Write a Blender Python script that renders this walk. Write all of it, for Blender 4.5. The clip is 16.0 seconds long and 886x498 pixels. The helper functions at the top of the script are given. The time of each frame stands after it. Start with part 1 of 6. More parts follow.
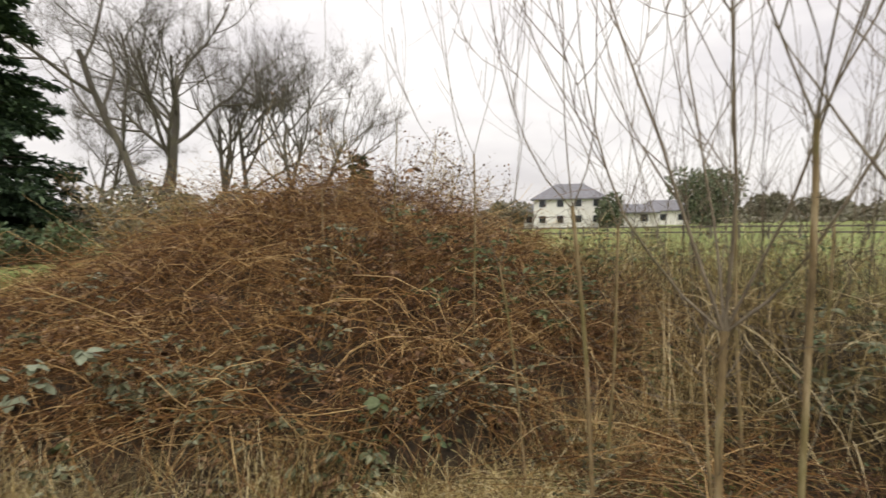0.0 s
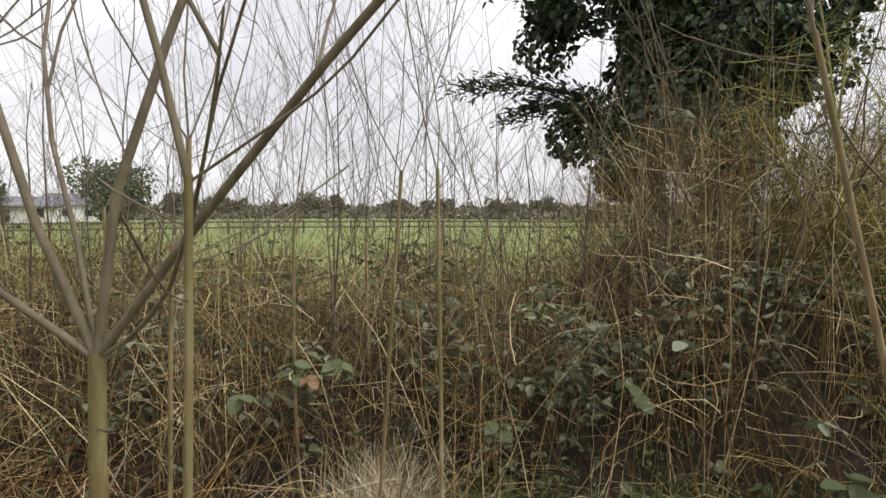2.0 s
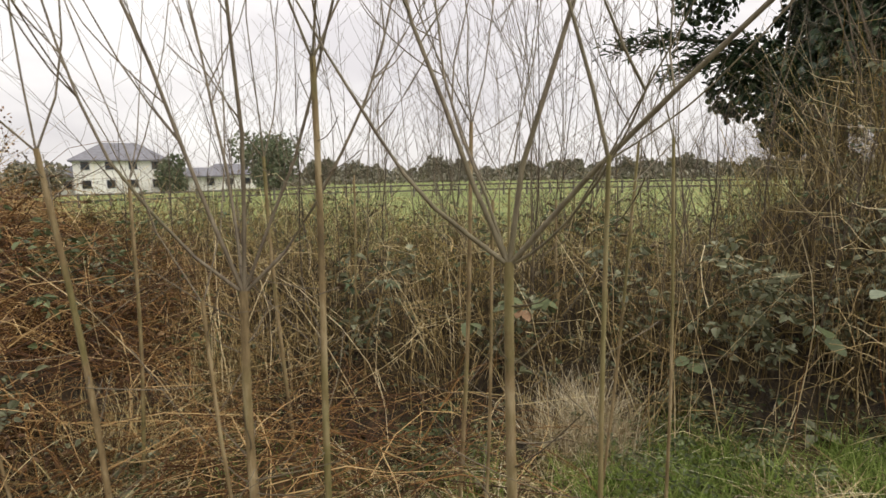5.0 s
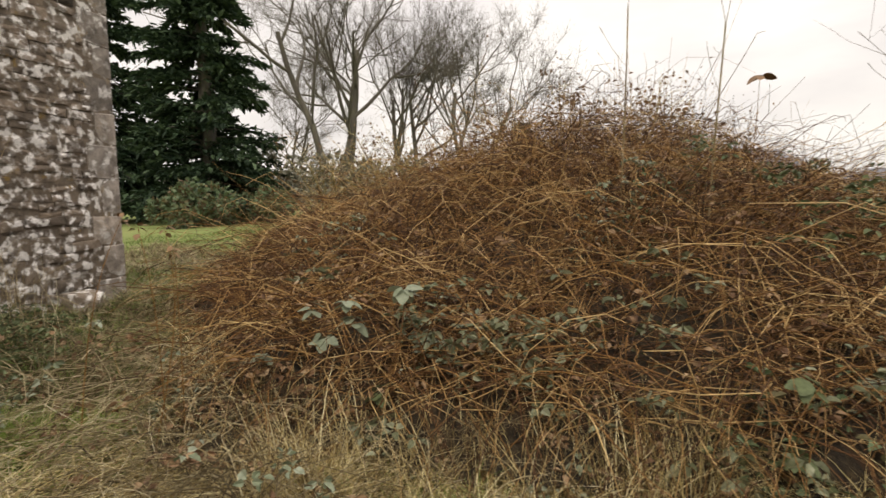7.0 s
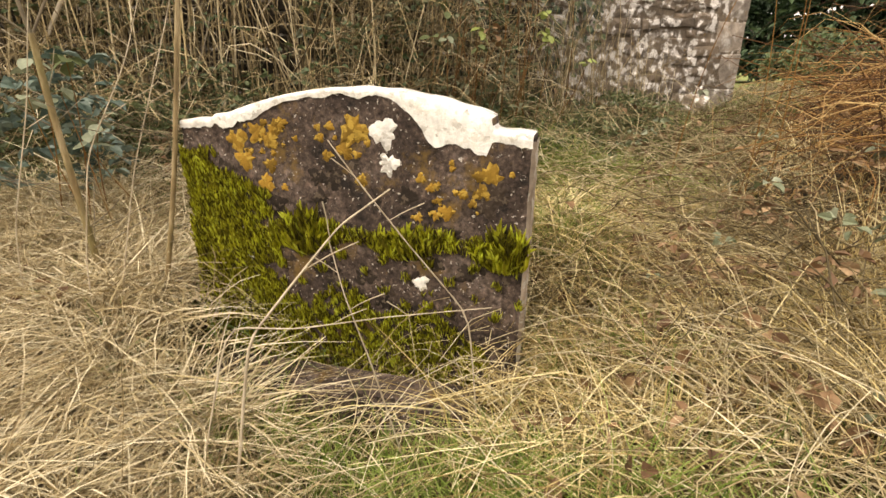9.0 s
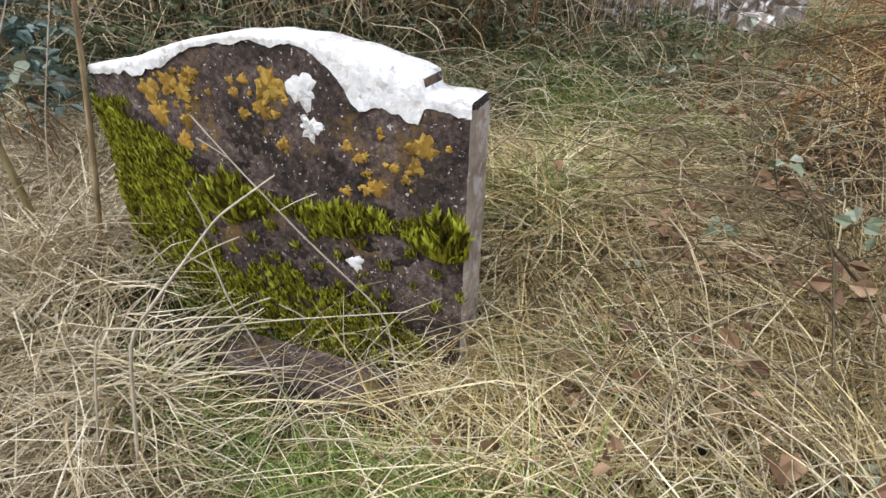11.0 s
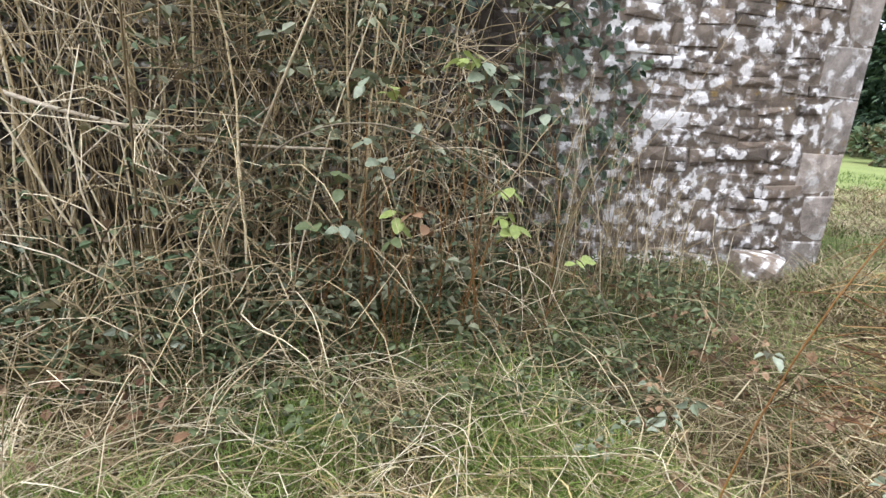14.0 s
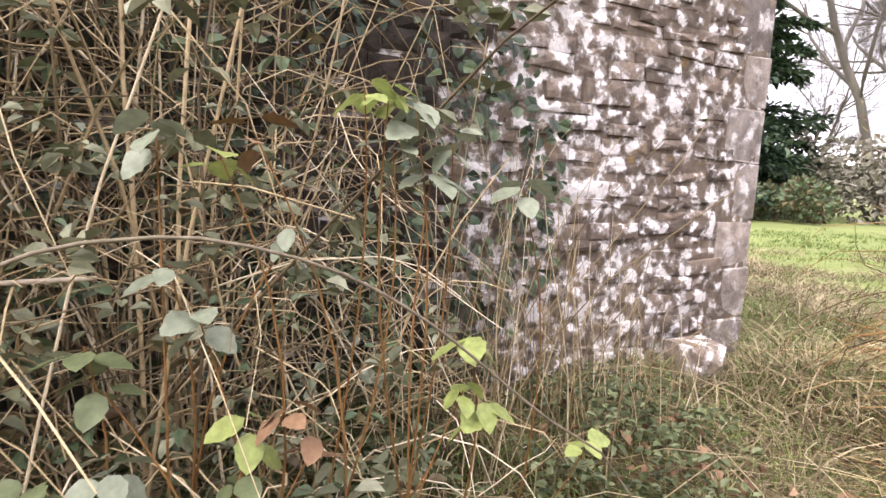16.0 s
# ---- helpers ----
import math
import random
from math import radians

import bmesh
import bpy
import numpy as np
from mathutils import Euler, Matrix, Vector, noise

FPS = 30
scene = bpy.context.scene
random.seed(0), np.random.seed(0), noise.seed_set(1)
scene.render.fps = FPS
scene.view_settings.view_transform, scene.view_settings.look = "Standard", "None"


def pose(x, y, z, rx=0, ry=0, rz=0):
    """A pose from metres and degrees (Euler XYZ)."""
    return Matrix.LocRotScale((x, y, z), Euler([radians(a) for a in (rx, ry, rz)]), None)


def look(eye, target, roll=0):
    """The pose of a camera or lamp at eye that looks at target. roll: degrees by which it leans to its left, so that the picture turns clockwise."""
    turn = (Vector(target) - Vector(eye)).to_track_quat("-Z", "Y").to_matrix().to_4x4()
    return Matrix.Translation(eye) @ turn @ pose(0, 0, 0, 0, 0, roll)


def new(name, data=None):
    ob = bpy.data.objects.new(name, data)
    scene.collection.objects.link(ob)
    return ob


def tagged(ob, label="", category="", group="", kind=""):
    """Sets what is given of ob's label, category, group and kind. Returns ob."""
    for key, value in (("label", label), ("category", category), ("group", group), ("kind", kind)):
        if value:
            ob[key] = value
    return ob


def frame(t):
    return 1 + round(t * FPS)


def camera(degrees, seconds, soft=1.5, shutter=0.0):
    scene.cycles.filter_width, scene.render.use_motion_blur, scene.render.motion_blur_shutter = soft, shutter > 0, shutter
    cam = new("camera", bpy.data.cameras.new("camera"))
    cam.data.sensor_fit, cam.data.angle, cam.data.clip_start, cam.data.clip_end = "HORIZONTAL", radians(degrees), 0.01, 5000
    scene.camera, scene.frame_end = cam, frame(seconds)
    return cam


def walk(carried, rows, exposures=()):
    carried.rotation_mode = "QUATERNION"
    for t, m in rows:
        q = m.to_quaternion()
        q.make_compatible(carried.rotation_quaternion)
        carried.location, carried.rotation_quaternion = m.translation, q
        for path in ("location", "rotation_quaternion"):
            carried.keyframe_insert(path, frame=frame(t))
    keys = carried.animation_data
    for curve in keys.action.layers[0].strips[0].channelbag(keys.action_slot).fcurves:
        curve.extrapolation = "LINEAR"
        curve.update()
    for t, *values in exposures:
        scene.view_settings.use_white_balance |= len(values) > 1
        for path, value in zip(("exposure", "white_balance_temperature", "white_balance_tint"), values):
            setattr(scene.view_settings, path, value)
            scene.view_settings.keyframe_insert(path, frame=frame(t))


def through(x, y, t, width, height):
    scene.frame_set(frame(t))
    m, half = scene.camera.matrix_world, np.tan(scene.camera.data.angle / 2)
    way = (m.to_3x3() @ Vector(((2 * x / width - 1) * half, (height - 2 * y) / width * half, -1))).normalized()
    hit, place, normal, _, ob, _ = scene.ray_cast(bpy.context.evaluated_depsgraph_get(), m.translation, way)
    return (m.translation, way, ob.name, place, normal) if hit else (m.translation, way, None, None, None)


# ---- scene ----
cam = camera(80.2, 16.0, shutter=0.08)
PATH = [
    (0, (0.19, -0.07, 1.45), (0.16, 1.926, 1.34), -1.0),
    (0.5, (0.52, -0.01, 1.48), (1.515, 1.721, 1.359), 1.7),
    (1, (0.91, 0.09, 1.45), (2.287, 1.537, 1.353), 0.8),
    (1.5, (1.095, 0.137, 1.421), (2.669, 1.368, 1.321), -0.1),
    (2, (1.172, 0.158, 1.375), (2.845, 1.245, 1.235), -0.0),
    (2.5, (1.151, 0.127, 1.386), (2.873, 1.121, 1.173), -0.1),
    (3, (1.131, 0.131, 1.395), (2.879, 1.072, 1.144), -0.1),
    (3.2, (1.12, 0.133, 1.398), (2.872, 1.061, 1.135), 0.0),
    (5.3, (0.319, 0.202, 1.378), (1.56, 1.747, 1.107), -1.2),
    (5.5, (0.183, 0.241, 1.341), (1.319, 1.865, 1.074), -1.1),
    (6, (-0.261, 0.312, 1.231), (0.23, 2.235, 0.986), -2.3),
    (6.5, (-0.654, 0.476, 1.226), (-0.754, 2.461, 1.004), -1.4),
    (7, (-0.999, 0.568, 1.179), (-1.59, 2.468, 0.973), -0.7),
    (7.5, (-1.262, 0.67, 1.076), (-2.492, 2.227, 0.821), -0.3),
    (8, (-1.232, 0.615, 0.973), (-2.999, 1.494, 0.65), 0.5),
    (8.5, (-1.125, 0.541, 0.761), (-2.986, 1.137, 0.337), 0.8),
    (9, (-1.01, 0.548, 0.639), (-2.838, 1.005, -0.031), 1.1),
    (9.2, (-1.0, 0.563, 0.609), (-2.808, 0.989, -0.133), 1.3),
    (11.3, (-1.249, 1.024, 0.806), (-2.966, 1.256, -0.192), 1.3),
    (11.5, (-1.257, 1.107, 0.862), (-2.982, 1.302, -0.13), 1.0),
    (12, (-1.423, 1.235, 1.0), (-3.216, 1.434, 0.138), 1.5),
    (12.5, (-1.705, 1.255, 1.166), (-3.54, 1.532, 0.418), 3.0),
    (13, (-1.93, 1.33, 1.148), (-3.8, 1.635, 0.505), 2.7),
    (13.5, (-2.127, 1.394, 1.114), (-4.034, 1.636, 0.56), 2.3),
    (14, (-2.295, 1.444, 1.221), (-4.2, 1.704, 0.672), 3.4),
    (14.5, (-2.5, 1.464, 1.206), (-4.417, 1.7, 0.686), 2.6),
    (15, (-2.812, 1.48, 1.22), (-4.733, 1.72, 0.718), 2.7),
    (15.5, (-3.03, 1.467, 1.217), (-4.929, 1.935, 0.8), 2.3),
    (16, (-3.267, 1.474, 1.224), (-5.074, 2.287, 0.95), 2.0),
]
EXPOSURES = [(0, 0.4, 6900, 10), (0.5, 0.15, 6500, 10), (1.0, 0.3, 6500, 10), (3.2, 0.45, 6700, 10), (5.3, 0.42, 6900, 10), (6.5, 0.35, 7000, 10), (7.5, 0.62, 7900, 10), (8.0, 1.08, 8500, 11), (9.2, 1.13, 8000, 11), (11.3, 0.92, 5750, 11), (12.5, 1.1, 5600, 10), (14.0, 1.48, 5850, 10), (15.0, 1.66, 6250, 15), (16, 1.74, 6400, 22)]
walk(cam, [(t, look(eye, target, roll)) for t, eye, target, roll in PATH], EXPOSURES)

# ---- world, sun, exposure ----
SUN_EL, SUN_AZ = radians(38), radians(200)
world = bpy.data.worlds.new("overcast_sky")
scene.world = world
world.use_nodes = True
wn, wl = world.node_tree.nodes, world.node_tree.links
wn.clear()
w_out = wn.new("ShaderNodeOutputWorld")
w_bg = wn.new("ShaderNodeBackground")
w_sky = wn.new("ShaderNodeTexSky")
w_sky.sky_type, w_sky.sun_disc = "NISHITA", False
w_sky.sun_elevation, w_sky.sun_rotation = SUN_EL, SUN_AZ
w_gain = wn.new("ShaderNodeVectorMath")
w_gain.operation = "SCALE"
w_gain.inputs["Scale"].default_value = 0.06
wl.new(w_sky.outputs[0], w_gain.inputs[0])
w_co = wn.new("ShaderNodeTexCoord")
w_map = wn.new("ShaderNodeMapping")
w_map.inputs["Scale"].default_value = (1.0, 1.0, 3.0)
wl.new(w_co.outputs["Generated"], w_map.inputs[0])
w_noise = wn.new("ShaderNodeTexNoise")
w_noise.inputs["Scale"].default_value, w_noise.inputs["Detail"].default_value = 2.2, 5.0
wl.new(w_map.outputs[0], w_noise.inputs[0])
w_ramp = wn.new("ShaderNodeValToRGB")
w_ramp.color_ramp.elements[0].position, w_ramp.color_ramp.elements[0].color = 0.36, (0.72, 0.705, 0.75, 1)
w_ramp.color_ramp.elements[1].position, w_ramp.color_ramp.elements[1].color = 0.62, (0.99, 0.98, 1.0, 1)
wl.new(w_noise.outputs[0], w_ramp.inputs[0])
w_mix = wn.new("ShaderNodeMix")
w_mix.data_type = "RGBA"
w_mix.inputs[0].default_value = 0.9
wl.new(w_gain.outputs[0], w_mix.inputs[6])
wl.new(w_ramp.outputs[0], w_mix.inputs[7])
w_sep = wn.new("ShaderNodeSeparateXYZ")
wl.new(w_co.outputs["Generated"], w_sep.inputs[0])
w_zen = wn.new("ShaderNodeMath")
w_zen.operation = "MULTIPLY_ADD"
wl.new(w_sep.outputs["Z"], w_zen.inputs[0])
w_zen.inputs[1].default_value, w_zen.inputs[2].default_value = 0.55, 0.80
w_dome = wn.new("ShaderNodeVectorMath")
w_dome.operation = "SCALE"
wl.new(w_mix.outputs[2], w_dome.inputs[0])
wl.new(w_zen.outputs[0], w_dome.inputs["Scale"])
wl.new(w_dome.outputs[0], w_bg.inputs[0])
w_bg.inputs[1].default_value = 1.0
wl.new(w_bg.outputs[0], w_out.inputs[0])

sun = new("sun", bpy.data.lights.new("sun", "SUN"))
sun.data.energy, sun.data.angle, sun.data.color = 1.5, radians(30), (1.0, 0.96, 0.9)
sun.matrix_world = look((0, 0, 30), (-6, 17, 5))


# ---- materials ----
def nodes_of(name):
    m = bpy.data.materials.new(name)
    m.use_nodes = True
    nt = m.node_tree
    return m, nt, nt.nodes["Principled BSDF"]


def ramp_node(nt, stops):
    r = nt.nodes.new("ShaderNodeValToRGB")
    el = r.color_ramp.elements
    while len(el) < len(stops):
        el.new(0.5)
    for e, (p, c) in zip(el, stops):
        e.position, e.color = p, (*c, 1)
    return r


def noise_node(nt, scale, detail=4.0, rough=0.6, stretch=None):
    geo = nt.nodes.new("ShaderNodeNewGeometry")
    n = nt.nodes.new("ShaderNodeTexNoise")
    n.inputs["Scale"].default_value, n.inputs["Detail"].default_value, n.inputs["Roughness"].default_value = scale, detail, rough
    if stretch:
        mp = nt.nodes.new("ShaderNodeMapping")
        mp.inputs["Scale"].default_value = stretch
        nt.links.new(geo.outputs["Position"], mp.inputs[0])
        nt.links.new(mp.outputs[0], n.inputs[0])
    else:
        nt.links.new(geo.outputs["Position"], n.inputs[0])
    return n


def mixed(nt, fac, a, b, mode="MIX"):
    m = nt.nodes.new("ShaderNodeMix")
    m.data_type, m.blend_type = "RGBA", mode
    for sock, v in ((m.inputs[0], fac), (m.inputs[6], a), (m.inputs[7], b)):
        if isinstance(v, bpy.types.NodeSocket):
            nt.links.new(v, sock)
        elif isinstance(v, tuple):
            sock.default_value = (*v, 1)
        else:
            sock.default_value = v
    return m.outputs[2]


def bumped(nt, bsdf, height, strength=0.4, distance=0.01):
    b = nt.nodes.new("ShaderNodeBump")
    b.inputs["Strength"].default_value, b.inputs["Distance"].default_value = strength, distance
    nt.links.new(height, b.inputs["Height"])
    nt.links.new(b.outputs[0], bsdf.inputs["Normal"])


def plant_material(name, stops, rough=0.65, patch=0.35, sheen=0.0, patch_scale=1.3, through=0.0):
    """Every blade, cane or leaf takes its own tone; broad patches shift the tone over the ground."""
    m, nt, b = nodes_of(name)
    geo = nt.nodes.new("ShaderNodeNewGeometry")
    r = ramp_node(nt, stops)
    n = noise_node(nt, patch_scale, 3.0)
    mth = nt.nodes.new("ShaderNodeMath")
    mth.operation = "MULTIPLY_ADD"
    nt.links.new(n.outputs[0], mth.inputs[0])
    mth.inputs[1].default_value = patch * 2
    sub = nt.nodes.new("ShaderNodeMath")
    sub.operation = "SUBTRACT"
    nt.links.new(geo.outputs["Random Per Island"], sub.inputs[0])
    sub.inputs[1].default_value = patch
    nt.links.new(sub.outputs[0], mth.inputs[2])
    nt.links.new(mth.outputs[0], r.inputs[0])
    fine = noise_node(nt, 60, 3.0)
    fr = ramp_node(nt, [(0.3, (0.72, 0.72, 0.72)), (0.7, (1.15, 1.15, 1.15))])
    nt.links.new(fine.outputs[0], fr.inputs[0])
    col = mixed(nt, 1.0, r.outputs[0], fr.outputs[0], "MULTIPLY")
    nt.links.new(col, b.inputs["Base Color"])
    b.inputs["Roughness"].default_value = rough
    b.inputs["Specular IOR Level"].default_value = 0.3
    if through:
        tr = nt.nodes.new("ShaderNodeBsdfTranslucent")
        nt.links.new(col, tr.inputs[0])
        ms = nt.nodes.new("ShaderNodeMixShader")
        ms.inputs[0].default_value = through
        nt.links.new(b.outputs[0], ms.inputs[1])
        nt.links.new(tr.outputs[0], ms.inputs[2])
        nt.links.new(ms.outputs[0], nt.nodes["Material Output"].inputs[0])
    return m


M_CANE = plant_material("bramble_cane", [(0.0, (0.028, 0.012, 0.005)), (0.4, (0.115, 0.051, 0.017)), (0.72, (0.29, 0.152, 0.047)), (1.0, (0.62, 0.44, 0.21))])
M_TWIG = plant_material("hedge_twig", [(0.0, (0.026, 0.018, 0.008)), (0.42, (0.130, 0.092, 0.032)), (0.74, (0.38, 0.275, 0.090)), (1.0, (0.82, 0.70, 0.42))], patch=0.42)
M_MOSSTWIG = plant_material("mossy_twig", [(0.0, (0.13, 0.12, 0.03)), (0.5, (0.25, 0.24, 0.06)), (1.0, (0.40, 0.38, 0.12))])
M_SHOOT = plant_material("bare_shoot", [(0.0, (0.07, 0.055, 0.04)), (0.5, (0.13, 0.10, 0.07)), (1.0, (0.23, 0.19, 0.13))])
M_STALK = plant_material("dry_stalk", [(0.0, (0.085, 0.060, 0.032)), (0.4, (0.31, 0.235, 0.125)), (0.75, (0.54, 0.43, 0.25)), (1.0, (0.82, 0.72, 0.53))], patch=0.35)
M_TAN = plant_material("tan_stem", [(0.0, (0.050, 0.033, 0.014)), (0.35, (0.175, 0.118, 0.046)), (0.7, (0.46, 0.335, 0.150)), (1.0, (0.86, 0.73, 0.46))], patch=0.35)
M_STRAW = plant_material("straw_grass", [(0.0, (0.05, 0.034, 0.015)), (0.35, (0.21, 0.155, 0.068)), (0.68, (0.52, 0.42, 0.215)), (1.0, (0.90, 0.82, 0.58))], patch=0.38, patch_scale=2.2, through=0.15)
M_RANK = plant_material("withered_grass", [(0.0, (0.07, 0.052, 0.026)), (0.5, (0.20, 0.155, 0.08)), (1.0, (0.50, 0.42, 0.26))], patch=0.5, patch_scale=2.5, through=0.1)
M_LUSH = plant_material("lush_grass", [(0.0, (0.09, 0.14, 0.025)), (0.5, (0.20, 0.29, 0.055)), (1.0, (0.36, 0.44, 0.13))], through=0.3)
M_GOLD = plant_material("golden_tussock", [(0.0, (0.07, 0.042, 0.016)), (0.35, (0.32, 0.23, 0.088)), (0.72, (0.64, 0.52, 0.25)), (1.0, (0.90, 0.80, 0.50))], through=0.15)
M_GREEN = plant_material("green_grass", [(0.0, (0.06, 0.09, 0.02)), (0.5, (0.14, 0.20, 0.05)), (1.0, (0.30, 0.38, 0.12))], through=0.25)
M_LEAF = plant_material("bramble_leaf", [(0.0, (0.10, 0.065, 0.035)), (0.3, (0.15, 0.13, 0.06)), (0.55, (0.09, 0.13, 0.06)), (1.0, (0.17, 0.23, 0.13))], rough=0.5, through=0.15)
M_LEAF_PALE = plant_material("pale_leaf", [(0.0, (0.13, 0.155, 0.085)), (0.5, (0.21, 0.24, 0.16)), (1.0, (0.34, 0.37, 0.28))], rough=0.45, through=0.15, patch=0.1)
M_LEAF_LIME = plant_material("lime_leaf", [(0.0, (0.19, 0.25, 0.06)), (1.0, (0.36, 0.41, 0.14))], rough=0.5, through=0.25, patch=0.1)
M_LEAF_DRY = plant_material("dry_leaf", [(0.0, (0.11, 0.06, 0.035)), (0.6, (0.22, 0.13, 0.07)), (1.0, (0.36, 0.25, 0.15))], rough=0.7)
M_HERB = plant_material("herb_leaf", [(0.0, (0.05, 0.062, 0.026)), (0.5, (0.10, 0.125, 0.055)), (1.0, (0.21, 0.245, 0.12))], rough=0.5, through=0.2)
M_BLEACHED = plant_material("bleached_straw", [(0.0, (0.22, 0.16, 0.08)), (0.5, (0.52, 0.43, 0.26)), (1.0, (0.85, 0.77, 0.58))], patch=0.4, patch_scale=2.4, through=0.15)
M_LEAF_GREY = plant_material("grey_bramble_leaf", [(0.0, (0.075, 0.08, 0.04)), (0.5, (0.15, 0.16, 0.09)), (1.0, (0.28, 0.29, 0.19))], rough=0.45, through=0.15, patch=0.15)
M_LEAF_BLUE = plant_material("blue_green_leaf", [(0.0, (0.05, 0.085, 0.07)), (0.5, (0.10, 0.145, 0.12)), (1.0, (0.19, 0.245, 0.21))], rough=0.4, through=0.15, patch=0.1)
M_NEEDLE = plant_material("conifer_needles", [(0.0, (0.014, 0.03, 0.016)), (0.5, (0.035, 0.065, 0.034)), (1.0, (0.085, 0.13, 0.065))], rough=0.6, patch_scale=0.4, through=0.1)
M_IVY = plant_material("ivy_leaf", [(0.0, (0.015, 0.028, 0.016)), (0.6, (0.04, 0.065, 0.032)), (1.0, (0.11, 0.15, 0.075))], rough=0.35, patch_scale=0.8)
M_MOSS = plant_material("moss", [(0.0, (0.06, 0.050, 0.010)), (0.4, (0.27, 0.245, 0.025)), (0.75, (0.57, 0.57, 0.055)), (1.0, (0.76, 0.82, 0.13))], rough=0.9, patch=0.38, patch_scale=11.0, through=0.3)


def bark_material(name, dark, mid, light, scale=14.0, moss=0.0):
    m, nt, b = nodes_of(name)
    n1 = noise_node(nt, scale, 6.0, 0.65, (1, 1, 0.25))
    r = ramp_node(nt, [(0.3, dark), (0.5, mid), (0.75, light)])
    nt.links.new(n1.outputs[0], r.inputs[0])
    n2 = noise_node(nt, 2.3, 3.0)
    r2 = ramp_node(nt, [(0.5, (0, 0, 0)), (0.62, (1, 1, 1))])
    nt.links.new(n2.outputs[0], r2.inputs[0])
    green = mixed(nt, 0.55, r.outputs[0], (0.13, 0.14, 0.035))
    pick = nt.nodes.new("ShaderNodeMath")
    pick.operation = "MULTIPLY"
    nt.links.new(r2.outputs[0], pick.inputs[0])
    pick.inputs[1].default_value = moss
    nt.links.new(mixed(nt, pick.outputs[0], r.outputs[0], green), b.inputs["Base Color"])
    b.inputs["Roughness"].default_value = 0.75
    bumped(nt, b, n1.outputs[0], 0.5, 0.004)
    return m


M_SAPLING = bark_material("sapling_bark", (0.10, 0.070, 0.032), (0.23, 0.165, 0.080), (0.44, 0.36, 0.22), 26.0, 0.8)
M_SAPTWIG = bark_material("sapling_twig", (0.09, 0.07, 0.05), (0.15, 0.12, 0.08), (0.25, 0.21, 0.15), 40.0, 0.3)
M_BARK = bark_material("tree_bark", (0.035, 0.03, 0.025), (0.07, 0.06, 0.05), (0.12, 0.105, 0.085), 5.0, 0.4)
M_FARBARK = bark_material("far_tree_bark", (0.07, 0.06, 0.05), (0.11, 0.095, 0.08), (0.17, 0.15, 0.12), 2.0, 0.3)
M_DEADWOOD = bark_material("dead_branch_wood", (0.30, 0.24, 0.17), (0.46, 0.39, 0.29), (0.62, 0.55, 0.44), 30.0, 0.1)


def ground_material():
    m, nt, b = nodes_of("ground_cover")
    geo = nt.nodes.new("ShaderNodeNewGeometry")
    fine = noise_node(nt, 16, 6.0, 0.7)
    near = ramp_node(nt, [(0.3, (0.03, 0.022, 0.011)), (0.5, (0.075, 0.055, 0.026)), (0.7, (0.14, 0.105, 0.05))])
    nt.links.new(fine.outputs[0], near.inputs[0])
    broad = noise_node(nt, 0.25, 5.0, 0.6)
    field = ramp_node(nt, [(0.3, (0.14, 0.175, 0.06)), (0.5, (0.19, 0.225, 0.08)), (0.72, (0.26, 0.27, 0.11))])
    nt.links.new(broad.outputs[0], field.inputs[0])
    fr = ramp_node(nt, [(0.25, (0.75, 0.75, 0.75)), (0.75, (1.2, 1.2, 1.2))])
    nt.links.new(fine.outputs[0], fr.inputs[0])
    fieldc = mixed(nt, 1.0, field.outputs[0], fr.outputs[0], "MULTIPLY")
    dist = nt.nodes.new("ShaderNodeVectorMath")
    dist.operation = "DISTANCE"
    nt.links.new(geo.outputs["Position"], dist.inputs[0])
    dist.inputs[1].default_value = (0, 2, 0)
    wob = noise_node(nt, 0.8, 3.0)
    add = nt.nodes.new("ShaderNodeMath")
    add.operation = "MULTIPLY_ADD"
    nt.links.new(wob.outputs[0], add.inputs[0])
    add.inputs[1].default_value = 3.0
    nt.links.new(dist.outputs["Value"], add.inputs[2])
    edge = nt.nodes.new("ShaderNodeMapRange")
    edge.inputs["From Min"].default_value, edge.inputs["From Max"].default_value = 7.2, 9.5
    nt.links.new(add.outputs[0], edge.inputs["Value"])
    nt.links.new(mixed(nt, edge.outputs[0], near.outputs[0], fieldc), b.inputs["Base Color"])
    b.inputs["Roughness"].default_value = 0.95
    b.inputs["Specular IOR Level"].default_value = 0.1
    bumped(nt, b, fine.outputs[0], 0.6, 0.03)
    return m


M_GROUND = ground_material()


# near-black streaky brown that paints the shade between stems deep in a thicket
def core_shade_material():
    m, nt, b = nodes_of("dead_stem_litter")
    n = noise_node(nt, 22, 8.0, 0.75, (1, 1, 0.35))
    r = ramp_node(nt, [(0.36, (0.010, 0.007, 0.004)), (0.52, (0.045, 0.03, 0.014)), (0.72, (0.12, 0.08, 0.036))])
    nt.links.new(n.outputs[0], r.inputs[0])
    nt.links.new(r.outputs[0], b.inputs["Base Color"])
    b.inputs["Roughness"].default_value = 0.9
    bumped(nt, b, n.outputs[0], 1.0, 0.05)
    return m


M_CORE_SHADE = core_shade_material()


